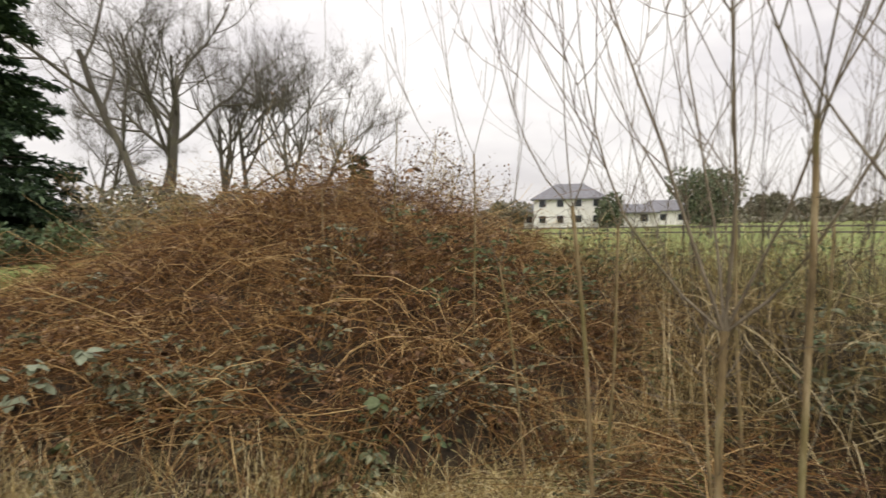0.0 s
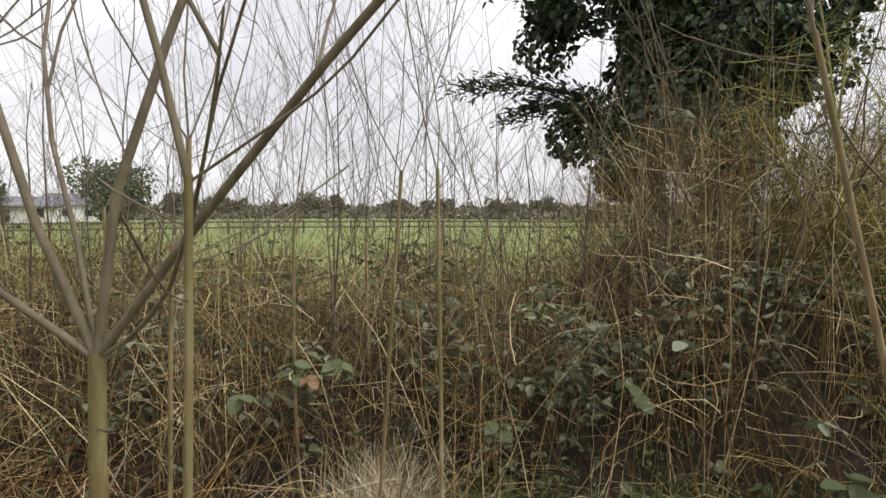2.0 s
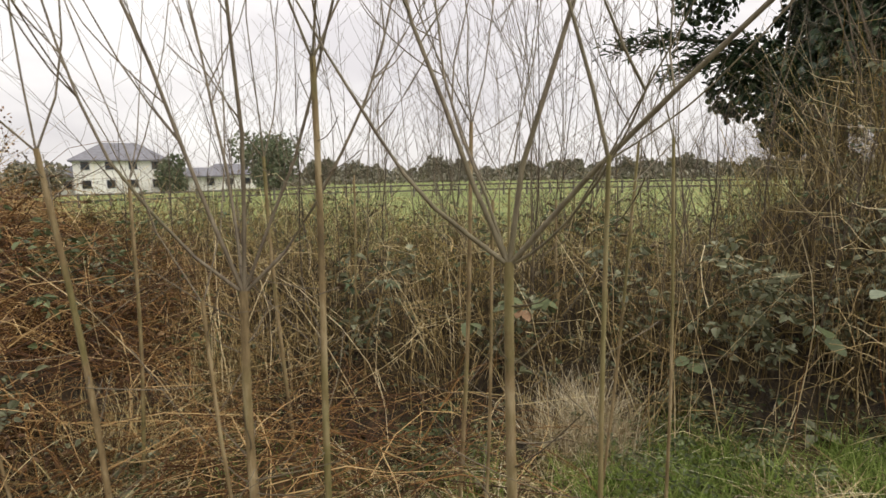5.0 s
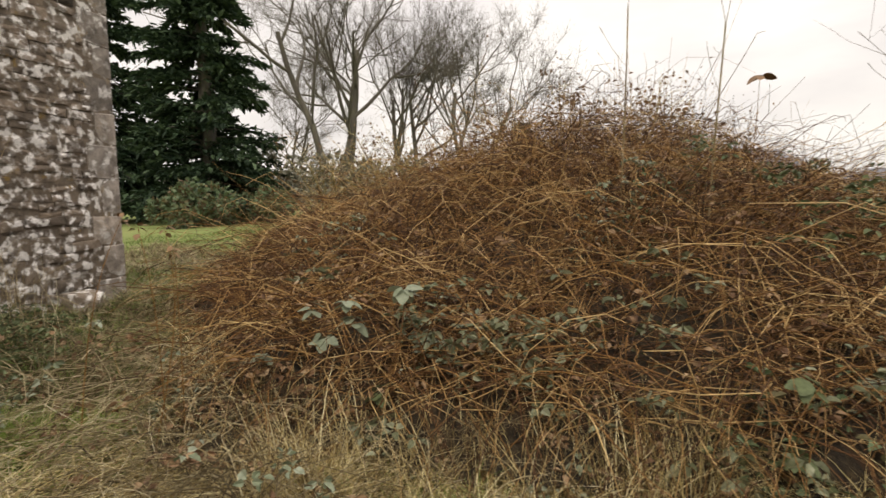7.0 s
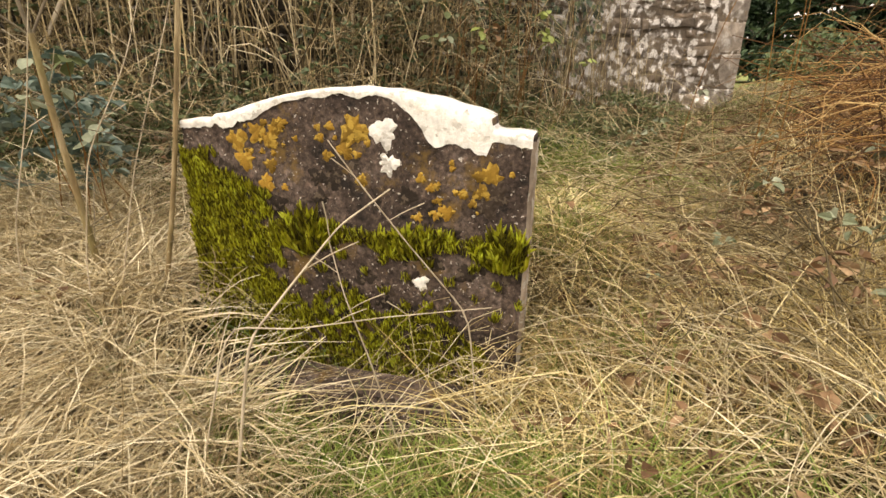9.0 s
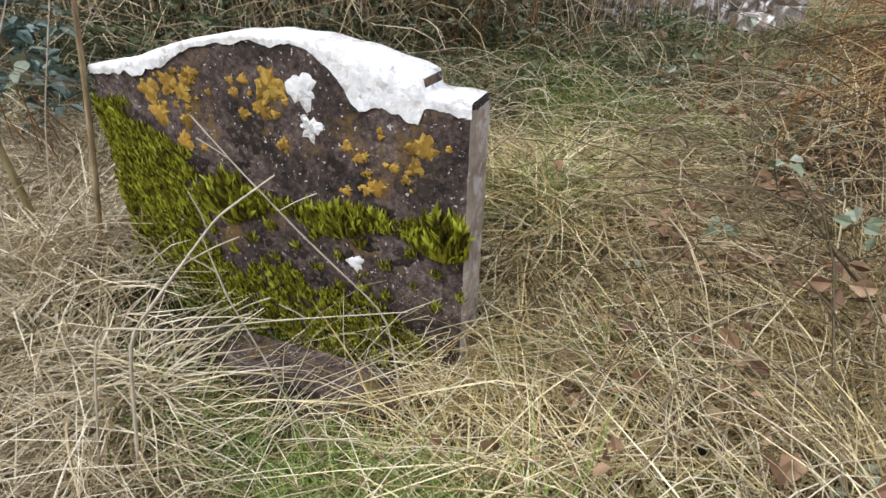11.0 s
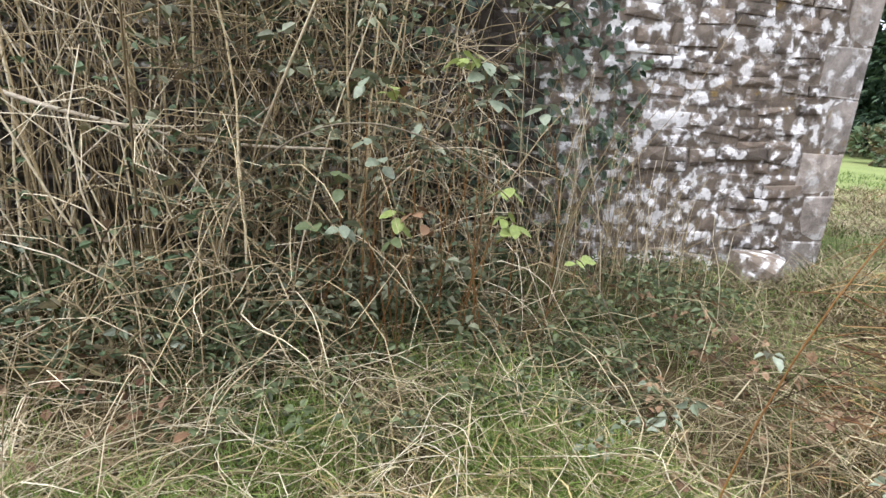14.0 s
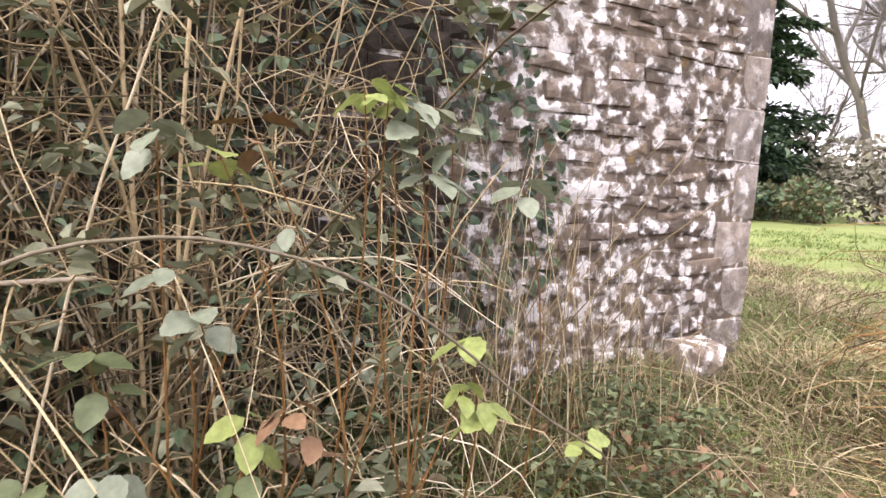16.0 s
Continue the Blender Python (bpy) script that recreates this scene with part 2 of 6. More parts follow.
def lichen_stone(name, base, lichen, cover, scale, ochre=0.0, detail=6.0, broad=0.0, grey=0.0):
    """Weathered stone with crusty pale lichen in sharp-edged patches."""
    m, nt, b = nodes_of(name)
    g = noise_node(nt, 9, 8.0, 0.7)
    r = ramp_node(nt, [(0.3, tuple(v * 0.45 for v in base)), (0.5, base), (0.72, tuple(v * 1.6 for v in base))])
    nt.links.new(g.outputs[0], r.inputs[0])
    info = nt.nodes.new("ShaderNodeObjectInfo")
    tone = ramp_node(nt, [(0.0, (0.6, 0.58, 0.56)), (0.5, (1.0, 0.98, 0.95)), (1.0, (1.35, 1.28, 1.2))])
    nt.links.new(info.outputs["Random"], tone.inputs[0])
    col = mixed(nt, 1.0, r.outputs[0], tone.outputs[0], "MULTIPLY")
    och = noise_node(nt, 6, 5.0, 0.7)
    ocr = ramp_node(nt, [(0.60, (0, 0, 0)), (0.66, (ochre, ochre, ochre))])
    nt.links.new(och.outputs[0], ocr.inputs[0])
    col = mixed(nt, ocr.outputs[0], col, (0.26, 0.17, 0.055))
    l1 = noise_node(nt, scale, detail, 0.55)
    lr = ramp_node(nt, [(cover - 0.075, (0, 0, 0)), (cover - 0.045, (grey, grey, grey)), (cover, (grey, grey, grey)), (cover + 0.013, (1, 1, 1))])
    l2 = noise_node(nt, 2.2, 4.0, 0.6)
    shift = nt.nodes.new("ShaderNodeMath")
    shift.operation = "MULTIPLY_ADD"
    nt.links.new(l2.outputs[0], shift.inputs[0])
    shift.inputs[1].default_value, shift.inputs[2].default_value = broad, -0.5 * broad
    total = nt.nodes.new("ShaderNodeMath")
    nt.links.new(l1.outputs[0], total.inputs[0])
    nt.links.new(shift.outputs[0], total.inputs[1])
    nt.links.new(total.outputs[0], lr.inputs[0])
    lc = noise_node(nt, 45, 4.0)
    lcr = ramp_node(nt, [(0.3, tuple(v * 0.7 for v in lichen)), (0.65, lichen)])
    nt.links.new(lc.outputs[0], lcr.inputs[0])
    nt.links.new(mixed(nt, lr.outputs[0], col, lcr.outputs[0]), b.inputs["Base Color"])
    b.inputs["Roughness"].default_value = 0.9
    b.inputs["Specular IOR Level"].default_value = 0.2
    bumped(nt, b, g.outputs[0], 0.9, 0.02)
    return m


M_RUBBLE = lichen_stone("rubble_stone", (0.165, 0.137, 0.113), (0.82, 0.79, 0.77), 0.54, 14.0, 0.8, 4.5, 0.36, 0.24)
# rubble with little lichen; its dark base paints the shade behind the thicket
M_SHADED = lichen_stone("shaded_stone", (0.050, 0.043, 0.036), (0.30, 0.28, 0.25), 0.64, 14.0, 0.3, 5.0, 0.2)
M_MORTAR = lichen_stone("old_mortar", (0.115, 0.096, 0.078), (0.74, 0.71, 0.68), 0.56, 14.0, 0.3, 4.5, 0.34, 0.25)
M_QUOIN = lichen_stone("dressed_quoin", (0.25, 0.225, 0.205), (0.66, 0.63, 0.60), 0.60, 11.0, 0.4, 6.0, 0.3, 0.35)


def grave_material():
    """Dark, pitted stone: brown and blackish crusts at two scales, pale grains, ochre stains."""
    m, nt, b = nodes_of("headstone_stone")
    n1 = noise_node(nt, 7.0, 9.0, 0.72)
    r1 = ramp_node(nt, [(0.36, (0.022, 0.018, 0.017)), (0.48, (0.070, 0.050, 0.042)), (0.56, (0.115, 0.085, 0.072)), (0.70, (0.19, 0.155, 0.145))])
    nt.links.new(n1.outputs[0], r1.inputs[0])
    n2 = noise_node(nt, 62.0, 6.0, 0.7)
    r2 = ramp_node(nt, [(0.36, (0.30, 0.29, 0.28)), (0.55, (1.0, 1.0, 1.0)), (0.68, (1.9, 1.8, 1.7))])
    nt.links.new(n2.outputs[0], r2.inputs[0])
    col = mixed(nt, 1.0, r1.outputs[0], r2.outputs[0], "MULTIPLY")
    n3 = noise_node(nt, 5.0, 7.0, 0.7)
    r3 = ramp_node(nt, [(0.56, (0, 0, 0)), (0.64, (0.75, 0.75, 0.75))])
    nt.links.new(n3.outputs[0], r3.inputs[0])
    col = mixed(nt, r3.outputs[0], col, (0.17, 0.105, 0.03))
    n4 = noise_node(nt, 95.0, 3.0, 0.5)
    r4 = ramp_node(nt, [(0.66, (0, 0, 0)), (0.69, (1, 1, 1))])
    nt.links.new(n4.outputs[0], r4.inputs[0])
    nt.links.new(mixed(nt, r4.outputs[0], col, (0.50, 0.46, 0.42)), b.inputs["Base Color"])
    b.inputs["Roughness"].default_value = 0.9
    b.inputs["Specular IOR Level"].default_value = 0.25
    bumped(nt, b, n2.outputs[0], 0.9, 0.006)
    return m


M_GRAVE = grave_material()
M_LICHEN_W = lichen_stone("white_lichen", (0.78, 0.77, 0.75), (0.88, 0.87, 0.85), 0.45, 30.0)
M_LICHEN_O = lichen_stone("orange_lichen", (0.24, 0.145, 0.026), (0.44, 0.29, 0.06), 0.53, 48.0)
# paler than the slab, to put the light on its side into the colour
M_LIT_EDGE = lichen_stone("lit_edge_crust", (0.24, 0.205, 0.175), (0.52, 0.48, 0.43), 0.52, 22.0, 0.4, 6.0, 0.3)

M_LICHEN_D = lichen_stone("dark_crust", (0.038, 0.029, 0.024), (0.11, 0.085, 0.065), 0.56, 55.0)


def plain(name, colour, rough=0.7, scale=6.0, spread=0.25, metal=0.0):
    m, nt, b = nodes_of(name)
    n = noise_node(nt, scale, 5.0, 0.65)
    r = ramp_node(nt, [(0.3, tuple(v * (1 - spread) for v in colour)), (0.7, tuple(min(1, v * (1 + spread)) for v in colour))])
    nt.links.new(n.outputs[0], r.inputs[0])
    nt.links.new(r.outputs[0], b.inputs["Base Color"])
    b.inputs["Roughness"].default_value, b.inputs["Metallic"].default_value = rough, metal
    return m


M_RENDERED = plain("white_render", (0.78, 0.77, 0.74), 0.85, 0.8, 0.08)
M_SLATE = plain("slate_roof", (0.16, 0.16, 0.18), 0.6, 2.0, 0.25)
M_GLASS = plain("dark_window", (0.03, 0.035, 0.04), 0.08, 2.0, 0.1)
M_FRAMEW = plain("window_frame_paint", (0.55, 0.55, 0.55), 0.5)
M_FENCE = plain("weathered_fence_wood", (0.13, 0.115, 0.10), 0.85, 8.0, 0.35)
# winter brown, lightened to paint the haze over the far hedges
M_HAZED_LEAF = plant_material("hazed_hedge_leaf", [(0.0, (0.13, 0.125, 0.095)), (0.5, (0.20, 0.19, 0.14)), (1.0, (0.28, 0.265, 0.19))], patch_scale=0.08)
M_FARGREEN = plant_material("far_evergreen_leaf", [(0.0, (0.075, 0.10, 0.06)), (0.5, (0.13, 0.16, 0.095)), (1.0, (0.20, 0.235, 0.14))], patch_scale=0.3)


# ---- mesh tools ----
rng = np.random.default_rng(7)


def mesh_np(name, verts, faces, material, smooth=True):
    """A mesh from arrays; every face has the same number of corners."""
    me = bpy.data.meshes.new(name)
    verts = np.ascontiguousarray(verts, dtype=np.float32).reshape(-1, 3)
    faces = np.ascontiguousarray(faces, dtype=np.int32)
    n, k = faces.shape
    me.vertices.add(len(verts))
    me.vertices.foreach_set("co", verts.ravel())
    me.loops.add(n * k)
    me.loops.foreach_set("vertex_index", faces.ravel())
    me.polygons.add(n)
    me.polygons.foreach_set("loop_start", np.arange(0, n * k, k, dtype=np.int32))
    me.polygons.foreach_set("use_smooth", np.full(n, smooth))
    me.materials.append(material)
    me.update()
    me.validate()
    return me


def empty(name, place=(0, 0, 0)):
    ob = new(name)
    ob.location = place
    ob.empty_display_size = 0.1
    return ob


def part(name, me, parent, label=""):
    ob = new(name, me)
    ob.parent = parent
    if label:
        ob["label"] = label
    return ob


def unit(v):
    return v / np.maximum(np.linalg.norm(v, axis=-1, keepdims=True), 1e-9)


def tubes(P, R, sides=3):
    """Verts and quads of many thin tubes. P: n x k x 3 centres, R: n x k radii."""
    n, k, _ = P.shape
    T = unit(np.gradient(P, axis=1))
    ref = np.where(np.abs(T[..., 2:3]) > 0.8, np.array([1.0, 0.13, 0]), np.array([0.0, 0.1, 1.0]))
    N = unit(np.cross(T, ref))
    B = np.cross(T, N)
    a = np.arange(sides) * 2 * np.pi / sides
    ring = N[:, :, None, :] * np.cos(a)[None, None, :, None] + B[:, :, None, :] * np.sin(a)[None, None, :, None]
    V = P[:, :, None, :] + ring * R[:, :, None, None]
    idx = np.arange(n * k * sides).reshape(n, k, sides)
    nxt = np.roll(idx, -1, axis=2)
    F = np.stack([idx[:, :-1], nxt[:, :-1], nxt[:, 1:], idx[:, 1:]], -1).reshape(-1, 4)
    return V.reshape(-1, 3), F


def merge(pieces):
    vs, fs, off = [], [], 0
    for v, f in pieces:
        vs.append(v)
        fs.append(f + off)
        off += len(v)
    return np.concatenate(vs), np.concatenate(fs)


def arcs(base, heading, length, rise, droop, k=6, wobble=0.04):
    """Canes that rise from base, lean over along heading and droop. All arrays of n."""
    n = len(base)
    t = np.linspace(0, 1, k)[None, :]
    out = length[:, None] * t
    x = np.cos(heading)[:, None] * out
    y = np.sin(heading)[:, None] * out
    z = rise[:, None] * t - droop[:, None] * t ** 2
    P = np.stack([x, y, z], -1) + base[:, None, :]
    size = (wobble * 1.5 * (np.abs(length) + np.abs(rise)))[:, None, None]
    bend = rng.normal(0, 1, (n, 1, 3)) * np.sin(np.pi * t)[..., None] + 0.5 * rng.normal(0, 1, (n, 1, 3)) * np.sin(2 * np.pi * t)[..., None]
    return P + size * (bend + rng.normal(0, 0.14, (n, k, 3)) * np.clip(t * 2, 0, 1)[..., None])


def blades(base, heading, height, reach, width, k=5):
    """Dry grass blades: ribbons that bow over, swing sideways and taper to the tip."""
    n = len(base)
    t = np.linspace(0, 1, k)[None, :]
    out = reach[:, None] * t ** 1.45
    swing = (rng.normal(0, 0.32, n) * reach)[:, None] * t ** 2
    bow = (rng.uniform(0.45, 1.25, n) * reach / (height + reach + 1e-6))[:, None]
    z = height[:, None] * (t - bow * t ** 2)
    c, s = np.cos(heading)[:, None], np.sin(heading)[:, None]
    P = np.stack([c * out - s * swing, s * out + c * swing, z], -1) + base[:, None, :]
    P = P + rng.normal(0, 0.006, P.shape) * t[..., None]
    tw = heading + rng.uniform(0.6, 2.4, n)
    side = np.stack([np.cos(tw), np.sin(tw), rng.normal(0, 0.3, n)], -1)[:, None, :] * (width[:, None] * (1 - 0.85 * t) / 2)[..., None]
    V = np.stack([P - side, P + side], 2)
    idx = np.arange(n * k * 2).reshape(n, k, 2)
    F = np.stack([idx[:, :-1, 0], idx[:, :-1, 1], idx[:, 1:, 1], idx[:, 1:, 0]], -1).reshape(-1, 4)
    return V.reshape(-1, 3), F


def leaves(place, along, up, size, wide=0.62, fold=0.18):
    """Folded leaves, each two faces on a midrib with a pointed tip."""
    n = len(place)
    along = unit(along)
    side = unit(np.cross(along, up))
    nor = np.cross(side, along)
    s = size[:, None]
    pts = [np.zeros((n, 3)), along * s * 0.35 + side * s * wide * 0.5 + nor * s * fold, along * s * 0.75 + side * s * wide * 0.33 + nor * s * fold * 0.7,
           along * s - nor * s * 0.1, along * s * 0.75 - side * s * wide * 0.33 + nor * s * fold * 0.7, along * s * 0.35 - side * s * wide * 0.5 + nor * s * fold]
    V = np.stack(pts, 1) + place[:, None, :]
    idx = np.arange(n * 6).reshape(n, 6)
    F = np.concatenate([idx[:, [0, 1, 2, 3]], idx[:, [0, 3, 4, 5]]])
    return V.reshape(-1, 3), F


def rand_dirs(n, up=0.3):
    v = rng.normal(0, 1, (n, 3))
    v[:, 2] += up
    return unit(v)


def sprays(centres, size):
    """Three to five leaflets round each centre, as a bramble carries them."""
    m = 4
    n = len(centres)
    c = np.repeat(centres, m, 0)
    turn = np.tile(np.array([0.0, 1.25, -1.25, 2.9]), n) + np.repeat(rng.uniform(0, 6.3, n), m)
    tilt = np.repeat(rng.normal(0, 0.35, n), m) + rng.normal(0, 0.3, n * m)
    al = np.stack([np.cos(turn), np.sin(turn), np.sin(tilt) - 0.15], -1)
    up = np.repeat(rand_dirs(n, 1.6), m, 0)
    return leaves(c + al * 0.012, al, up, np.repeat(size, m) * rng.uniform(0.7, 1.15, n * m))


# ---- the lie of the land ----
def smooth(e0, e1, v):
    t = np.clip((v - e0) / (e1 - e0), 0, 1)
    return t * t * (3 - 2 * t)


def wave(x, y, s):
    return np.sin(x * s + 1.3) * np.cos(y * s * 1.13 - 0.7) + 0.5 * np.sin(x * s * 2.3 - y * s * 1.7 + 2.0)


def ground_z(x, y):
    near = np.exp(-(x ** 2 + y ** 2) / 900)
    return (-0.2 + 0.45 * smooth(2.6, 5.2, -x) * near - 0.32 * np.exp(-((x + 1.9) / 1.3) ** 2 - ((y - 0.5) / 1.0) ** 2) - 0.09 * np.exp(-((x + 2.45) ** 2 + (y - 0.48) ** 2) / 0.06)
            + 0.03 * wave(x, y, 1.7) * near + 0.02 * wave(x, y, 4.1) * near)


def hedge_uv(x, y):
    dx, dy = x - 1.1, y - 0.14
    return 0.79 * dx + 0.61 * dy, 0.61 * dx - 0.79 * dy


def mound_h(x, y):
    r = np.sqrt(((x + 1.1) / 4.2) ** 2 + ((y - 6.4) / 3.8) ** 2)
    return (2.5 + 0.12 * wave(x, y, 1.6)) * np.clip(1 - r, 0, 1) ** 0.72 + 0.48 * np.exp(-((x + 2.7) ** 2) / 0.45 - ((y - 3.05) ** 2) / 0.4)


def hedge_h(x, y):
    u, v = hedge_uv(x, y)
    foot = 2.6 + 0.25 * np.sin(v * 1.9)
    top = 1.24 + 0.10 * np.sin(v * 2.7 + 1) + 1.15 * smooth(1.3, 2.2, v) + 0.2 * smooth(1.5, 3.5, -v)
    return top * smooth(foot - 0.5, foot + 1.4, u) * (1 - smooth(5.0, 7.0, u)) * smooth(-5.6, -4.2, v)


def thicket_h(x, y):
    """Bramble and stems against the old wall."""
    far = smooth(0.0, 1.0, (-4.15 - x + 0.15 * np.sin(y * 3.1)) / 0.8)
    return 2.6 * far * (1 - smooth(1.5, 2.2, y)) * smooth(-5.0, -3.5, y)


# ---- the ground, one sheet to the horizon ----
def ground_sheet():
    near = np.arange(-9, 11.01, 0.12)
    far = np.array([14, 20, 30, 45, 70, 110, 180, 300, 600, 1200, 2500.0])
    ax = np.concatenate([-far[::-1], near, far])
    X, Y = np.meshgrid(ax, ax, indexing="ij")
    Z = ground_z(X, Y)
    n = len(ax)
    idx = np.arange(n * n).reshape(n, n)
    F = np.stack([idx[:-1, :-1], idx[1:, :-1], idx[1:, 1:], idx[:-1, 1:]], -1).reshape(-1, 4)
    tagged(new("ground", mesh_np("ground", np.stack([X, Y, Z], -1), F, M_GROUND)), "rough graveyard ground running out into green pasture", "ground", kind="structure")


ground_sheet()


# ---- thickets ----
# a sheet added inside a thicket to stand for its dark, shaded gaps
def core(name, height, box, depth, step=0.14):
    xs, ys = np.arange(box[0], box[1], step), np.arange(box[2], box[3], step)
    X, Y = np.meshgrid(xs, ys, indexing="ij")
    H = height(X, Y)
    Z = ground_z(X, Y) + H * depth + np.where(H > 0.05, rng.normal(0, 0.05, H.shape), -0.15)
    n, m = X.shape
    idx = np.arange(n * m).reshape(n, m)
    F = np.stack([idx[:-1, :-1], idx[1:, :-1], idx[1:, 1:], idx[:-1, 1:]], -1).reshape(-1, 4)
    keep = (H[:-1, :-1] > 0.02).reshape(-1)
    return mesh_np(name, np.stack([X, Y, Z], -1), F[keep], M_CORE_SHADE)


def scatter(height, box, n, low=0.05):
    """Places inside a thicket, as x, y, its height and a share of it."""
    x, y = rng.uniform(box[0], box[1], n), rng.uniform(box[2], box[3], n)
    h = height(x, y)
    keep = (h > low) & (rng.random(n) < np.where(wave(x, y, 3.3) > -0.25, 1.0, 0.3))
    return x[keep], y[keep], h[keep]


def canes(height, box, n, reach=(0.3, 1.1), thick=(0.0014, 0.0034), top=1.0, upright=0.0, low=0.05):
    x, y, h = scatter(height, box, n, low)
    m = len(x)
    z = ground_z(x, y) + h * rng.uniform(0.55, 0.92, m) * top
    length = rng.uniform(*reach, m) * (1 - upright)
    rise = length * rng.uniform(0.1, 1.0, m) + upright * rng.uniform(0.2, 0.6, m) * np.clip(h, 0.4, 1.6)
    droop = length * rng.uniform(0.2, 1.3, m)
    P = arcs(np.stack([x, y, z], -1), rng.uniform(0, 6.283, m), length, rise, droop, 6)
    r = rng.uniform(*thick, m)[:, None] * np.linspace(1.1, 0.45, 6)[None, :]
    return tubes(P, r, 3)


def stalks(height, box, n, thick=(0.0012, 0.003), share=(0.6, 1.15), lean=0.22, k=6):
    """Upright dead stems, rooted in the ground, bent and leaning a little."""
    x, y, h = scatter(height, box, n, 0.2)
    m = len(x)
    a = rng.uniform(0, 6.283, m)
    hh = h * rng.uniform(*share, m)
    tt = np.linspace(0, 1, k)[None, :]
    off = hh[:, None] * (rng.normal(0, lean, m)[:, None] * tt + rng.normal(0, lean * 0.9, m)[:, None] * tt ** 2.5)
    P = np.stack([x[:, None] + np.cos(a)[:, None] * off, y[:, None] + np.sin(a)[:, None] * off, ground_z(x, y)[:, None] + hh[:, None] * tt], -1)
    P = P + rng.normal(0, 0.012, P.shape) * tt[..., None]
    return tubes(P, rng.uniform(*thick, m)[:, None] * np.linspace(1.15, 0.5, k)[None], 3)


def thicket(name, label, height, box, n_cane, n_leaf, leaf_mat, cane_mat, depth, leaf_size=(0.03, 0.065), n_stalk=0, stalk_mat=None, stalk_thick=(0.0012, 0.003), stalk_lean=0.22, **kw):
    t = tagged(empty(name, (0, 0, 0)), label, "thicket", kind="stuff")
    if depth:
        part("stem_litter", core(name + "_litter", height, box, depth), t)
    v, f = canes(height, box, n_cane, **kw)
    tagged(part("canes", mesh_np(name + "_canes", v, f, cane_mat), t), kind="stuff")
    if n_stalk:
        v, f = stalks(height, box, n_stalk, stalk_thick, lean=stalk_lean)
        tagged(part("upright_stems", mesh_np(name + "_stems", v, f, stalk_mat or cane_mat), t), kind="stuff")
    x, y, h = scatter(height, box, n_leaf)
    m = len(x)
    z = ground_z(x, y) + h * rng.uniform(0.7, 1.02, m) + 0.03
    v, f = sprays(np.stack([x, y, z], -1), rng.uniform(*leaf_size, m))
    tagged(part("leaves", mesh_np(name + "_leaves", v, f, leaf_mat, False), t), kind="stuff")
    return t


MOUND_BOX, HEDGE_BOX, WALL_BOX = (-4.6, 3.2, 2.4, 7.3), (-1.0, 9.0, -4.0, 9.0), (-5.2, -3.9, -4.0, 2.8)
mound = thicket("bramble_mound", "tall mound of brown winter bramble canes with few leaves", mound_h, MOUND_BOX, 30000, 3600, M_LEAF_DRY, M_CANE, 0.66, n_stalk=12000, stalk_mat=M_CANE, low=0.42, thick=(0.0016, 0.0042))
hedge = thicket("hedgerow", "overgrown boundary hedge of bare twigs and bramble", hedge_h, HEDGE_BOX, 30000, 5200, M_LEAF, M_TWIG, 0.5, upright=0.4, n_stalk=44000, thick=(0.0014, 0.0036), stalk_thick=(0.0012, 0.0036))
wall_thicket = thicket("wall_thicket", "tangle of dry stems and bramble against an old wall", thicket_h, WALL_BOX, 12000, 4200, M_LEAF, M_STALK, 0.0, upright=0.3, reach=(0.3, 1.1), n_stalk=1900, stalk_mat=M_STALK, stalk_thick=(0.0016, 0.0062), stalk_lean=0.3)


def green_leaves(name, parent, height, box, n, mat, size, zone, share=(0.5, 1.05)):
    x, y, h = scatter(height, box, n)
    ok = zone(x, y)
    x, y, h = x[ok], y[ok], h[ok]
    z = ground_z(x, y) + h * rng.uniform(*share, len(x)) + 0.04
    v, f = sprays(np.stack([x, y, z], -1), rng.uniform(*size, len(x)))
    tagged(part(name, mesh_np(name, v, f, mat, False), parent), kind="stuff")


green_leaves("green_leaves", mound, mound_h, MOUND_BOX, 9000, M_LEAF_PALE, (0.03, 0.07), lambda x, y: (wave(x + 1, y, 2.6) > 0.8) & (y < 5.2))
green_leaves("olive_leaves", mound, mound_h, MOUND_BOX, 9000, M_LEAF, (0.03, 0.07), lambda x, y: (wave(x, y + 1, 1.8) > 0.35) & (x > -0.9) & (y < 5.5))
green_leaves("pale_leaves", wall_thicket, thicket_h, WALL_BOX, 1500, M_LEAF_PALE, (0.03, 0.065), lambda x, y: y > -1, (0.25, 0.95))
green_leaves("green_leaves", hedge, hedge_h, HEDGE_BOX, 9000, M_LEAF, (0.04, 0.09), lambda x, y: (wave(x, y + 2, 2.2) > 0.55))
green_leaves("pale_leaves", hedge, hedge_h, HEDGE_BOX, 4200, M_LEAF_GREY, (0.045, 0.10), lambda x, y: (wave(x + 5, y, 1.9) > 0.6 - 0.9 * smooth(0.3, 1.5, hedge_uv(x, y)[1])) & (hedge_uv(x, y)[0] < 3.7))


def leaf_clumps(name, parent, centres, per, spread, size, mat):
    """Bramble leaves gathered in clumps on the front of a thicket."""
    c = np.repeat(np.asarray(centres, float), per, 0)
    c = c + rng.normal(0, 1, c.shape) * np.array(spread)
    v, f = sprays(c, rng.uniform(*size, len(c)))
    tagged(part(name, mesh_np(name, v, f, mat, False), parent), kind="stuff")


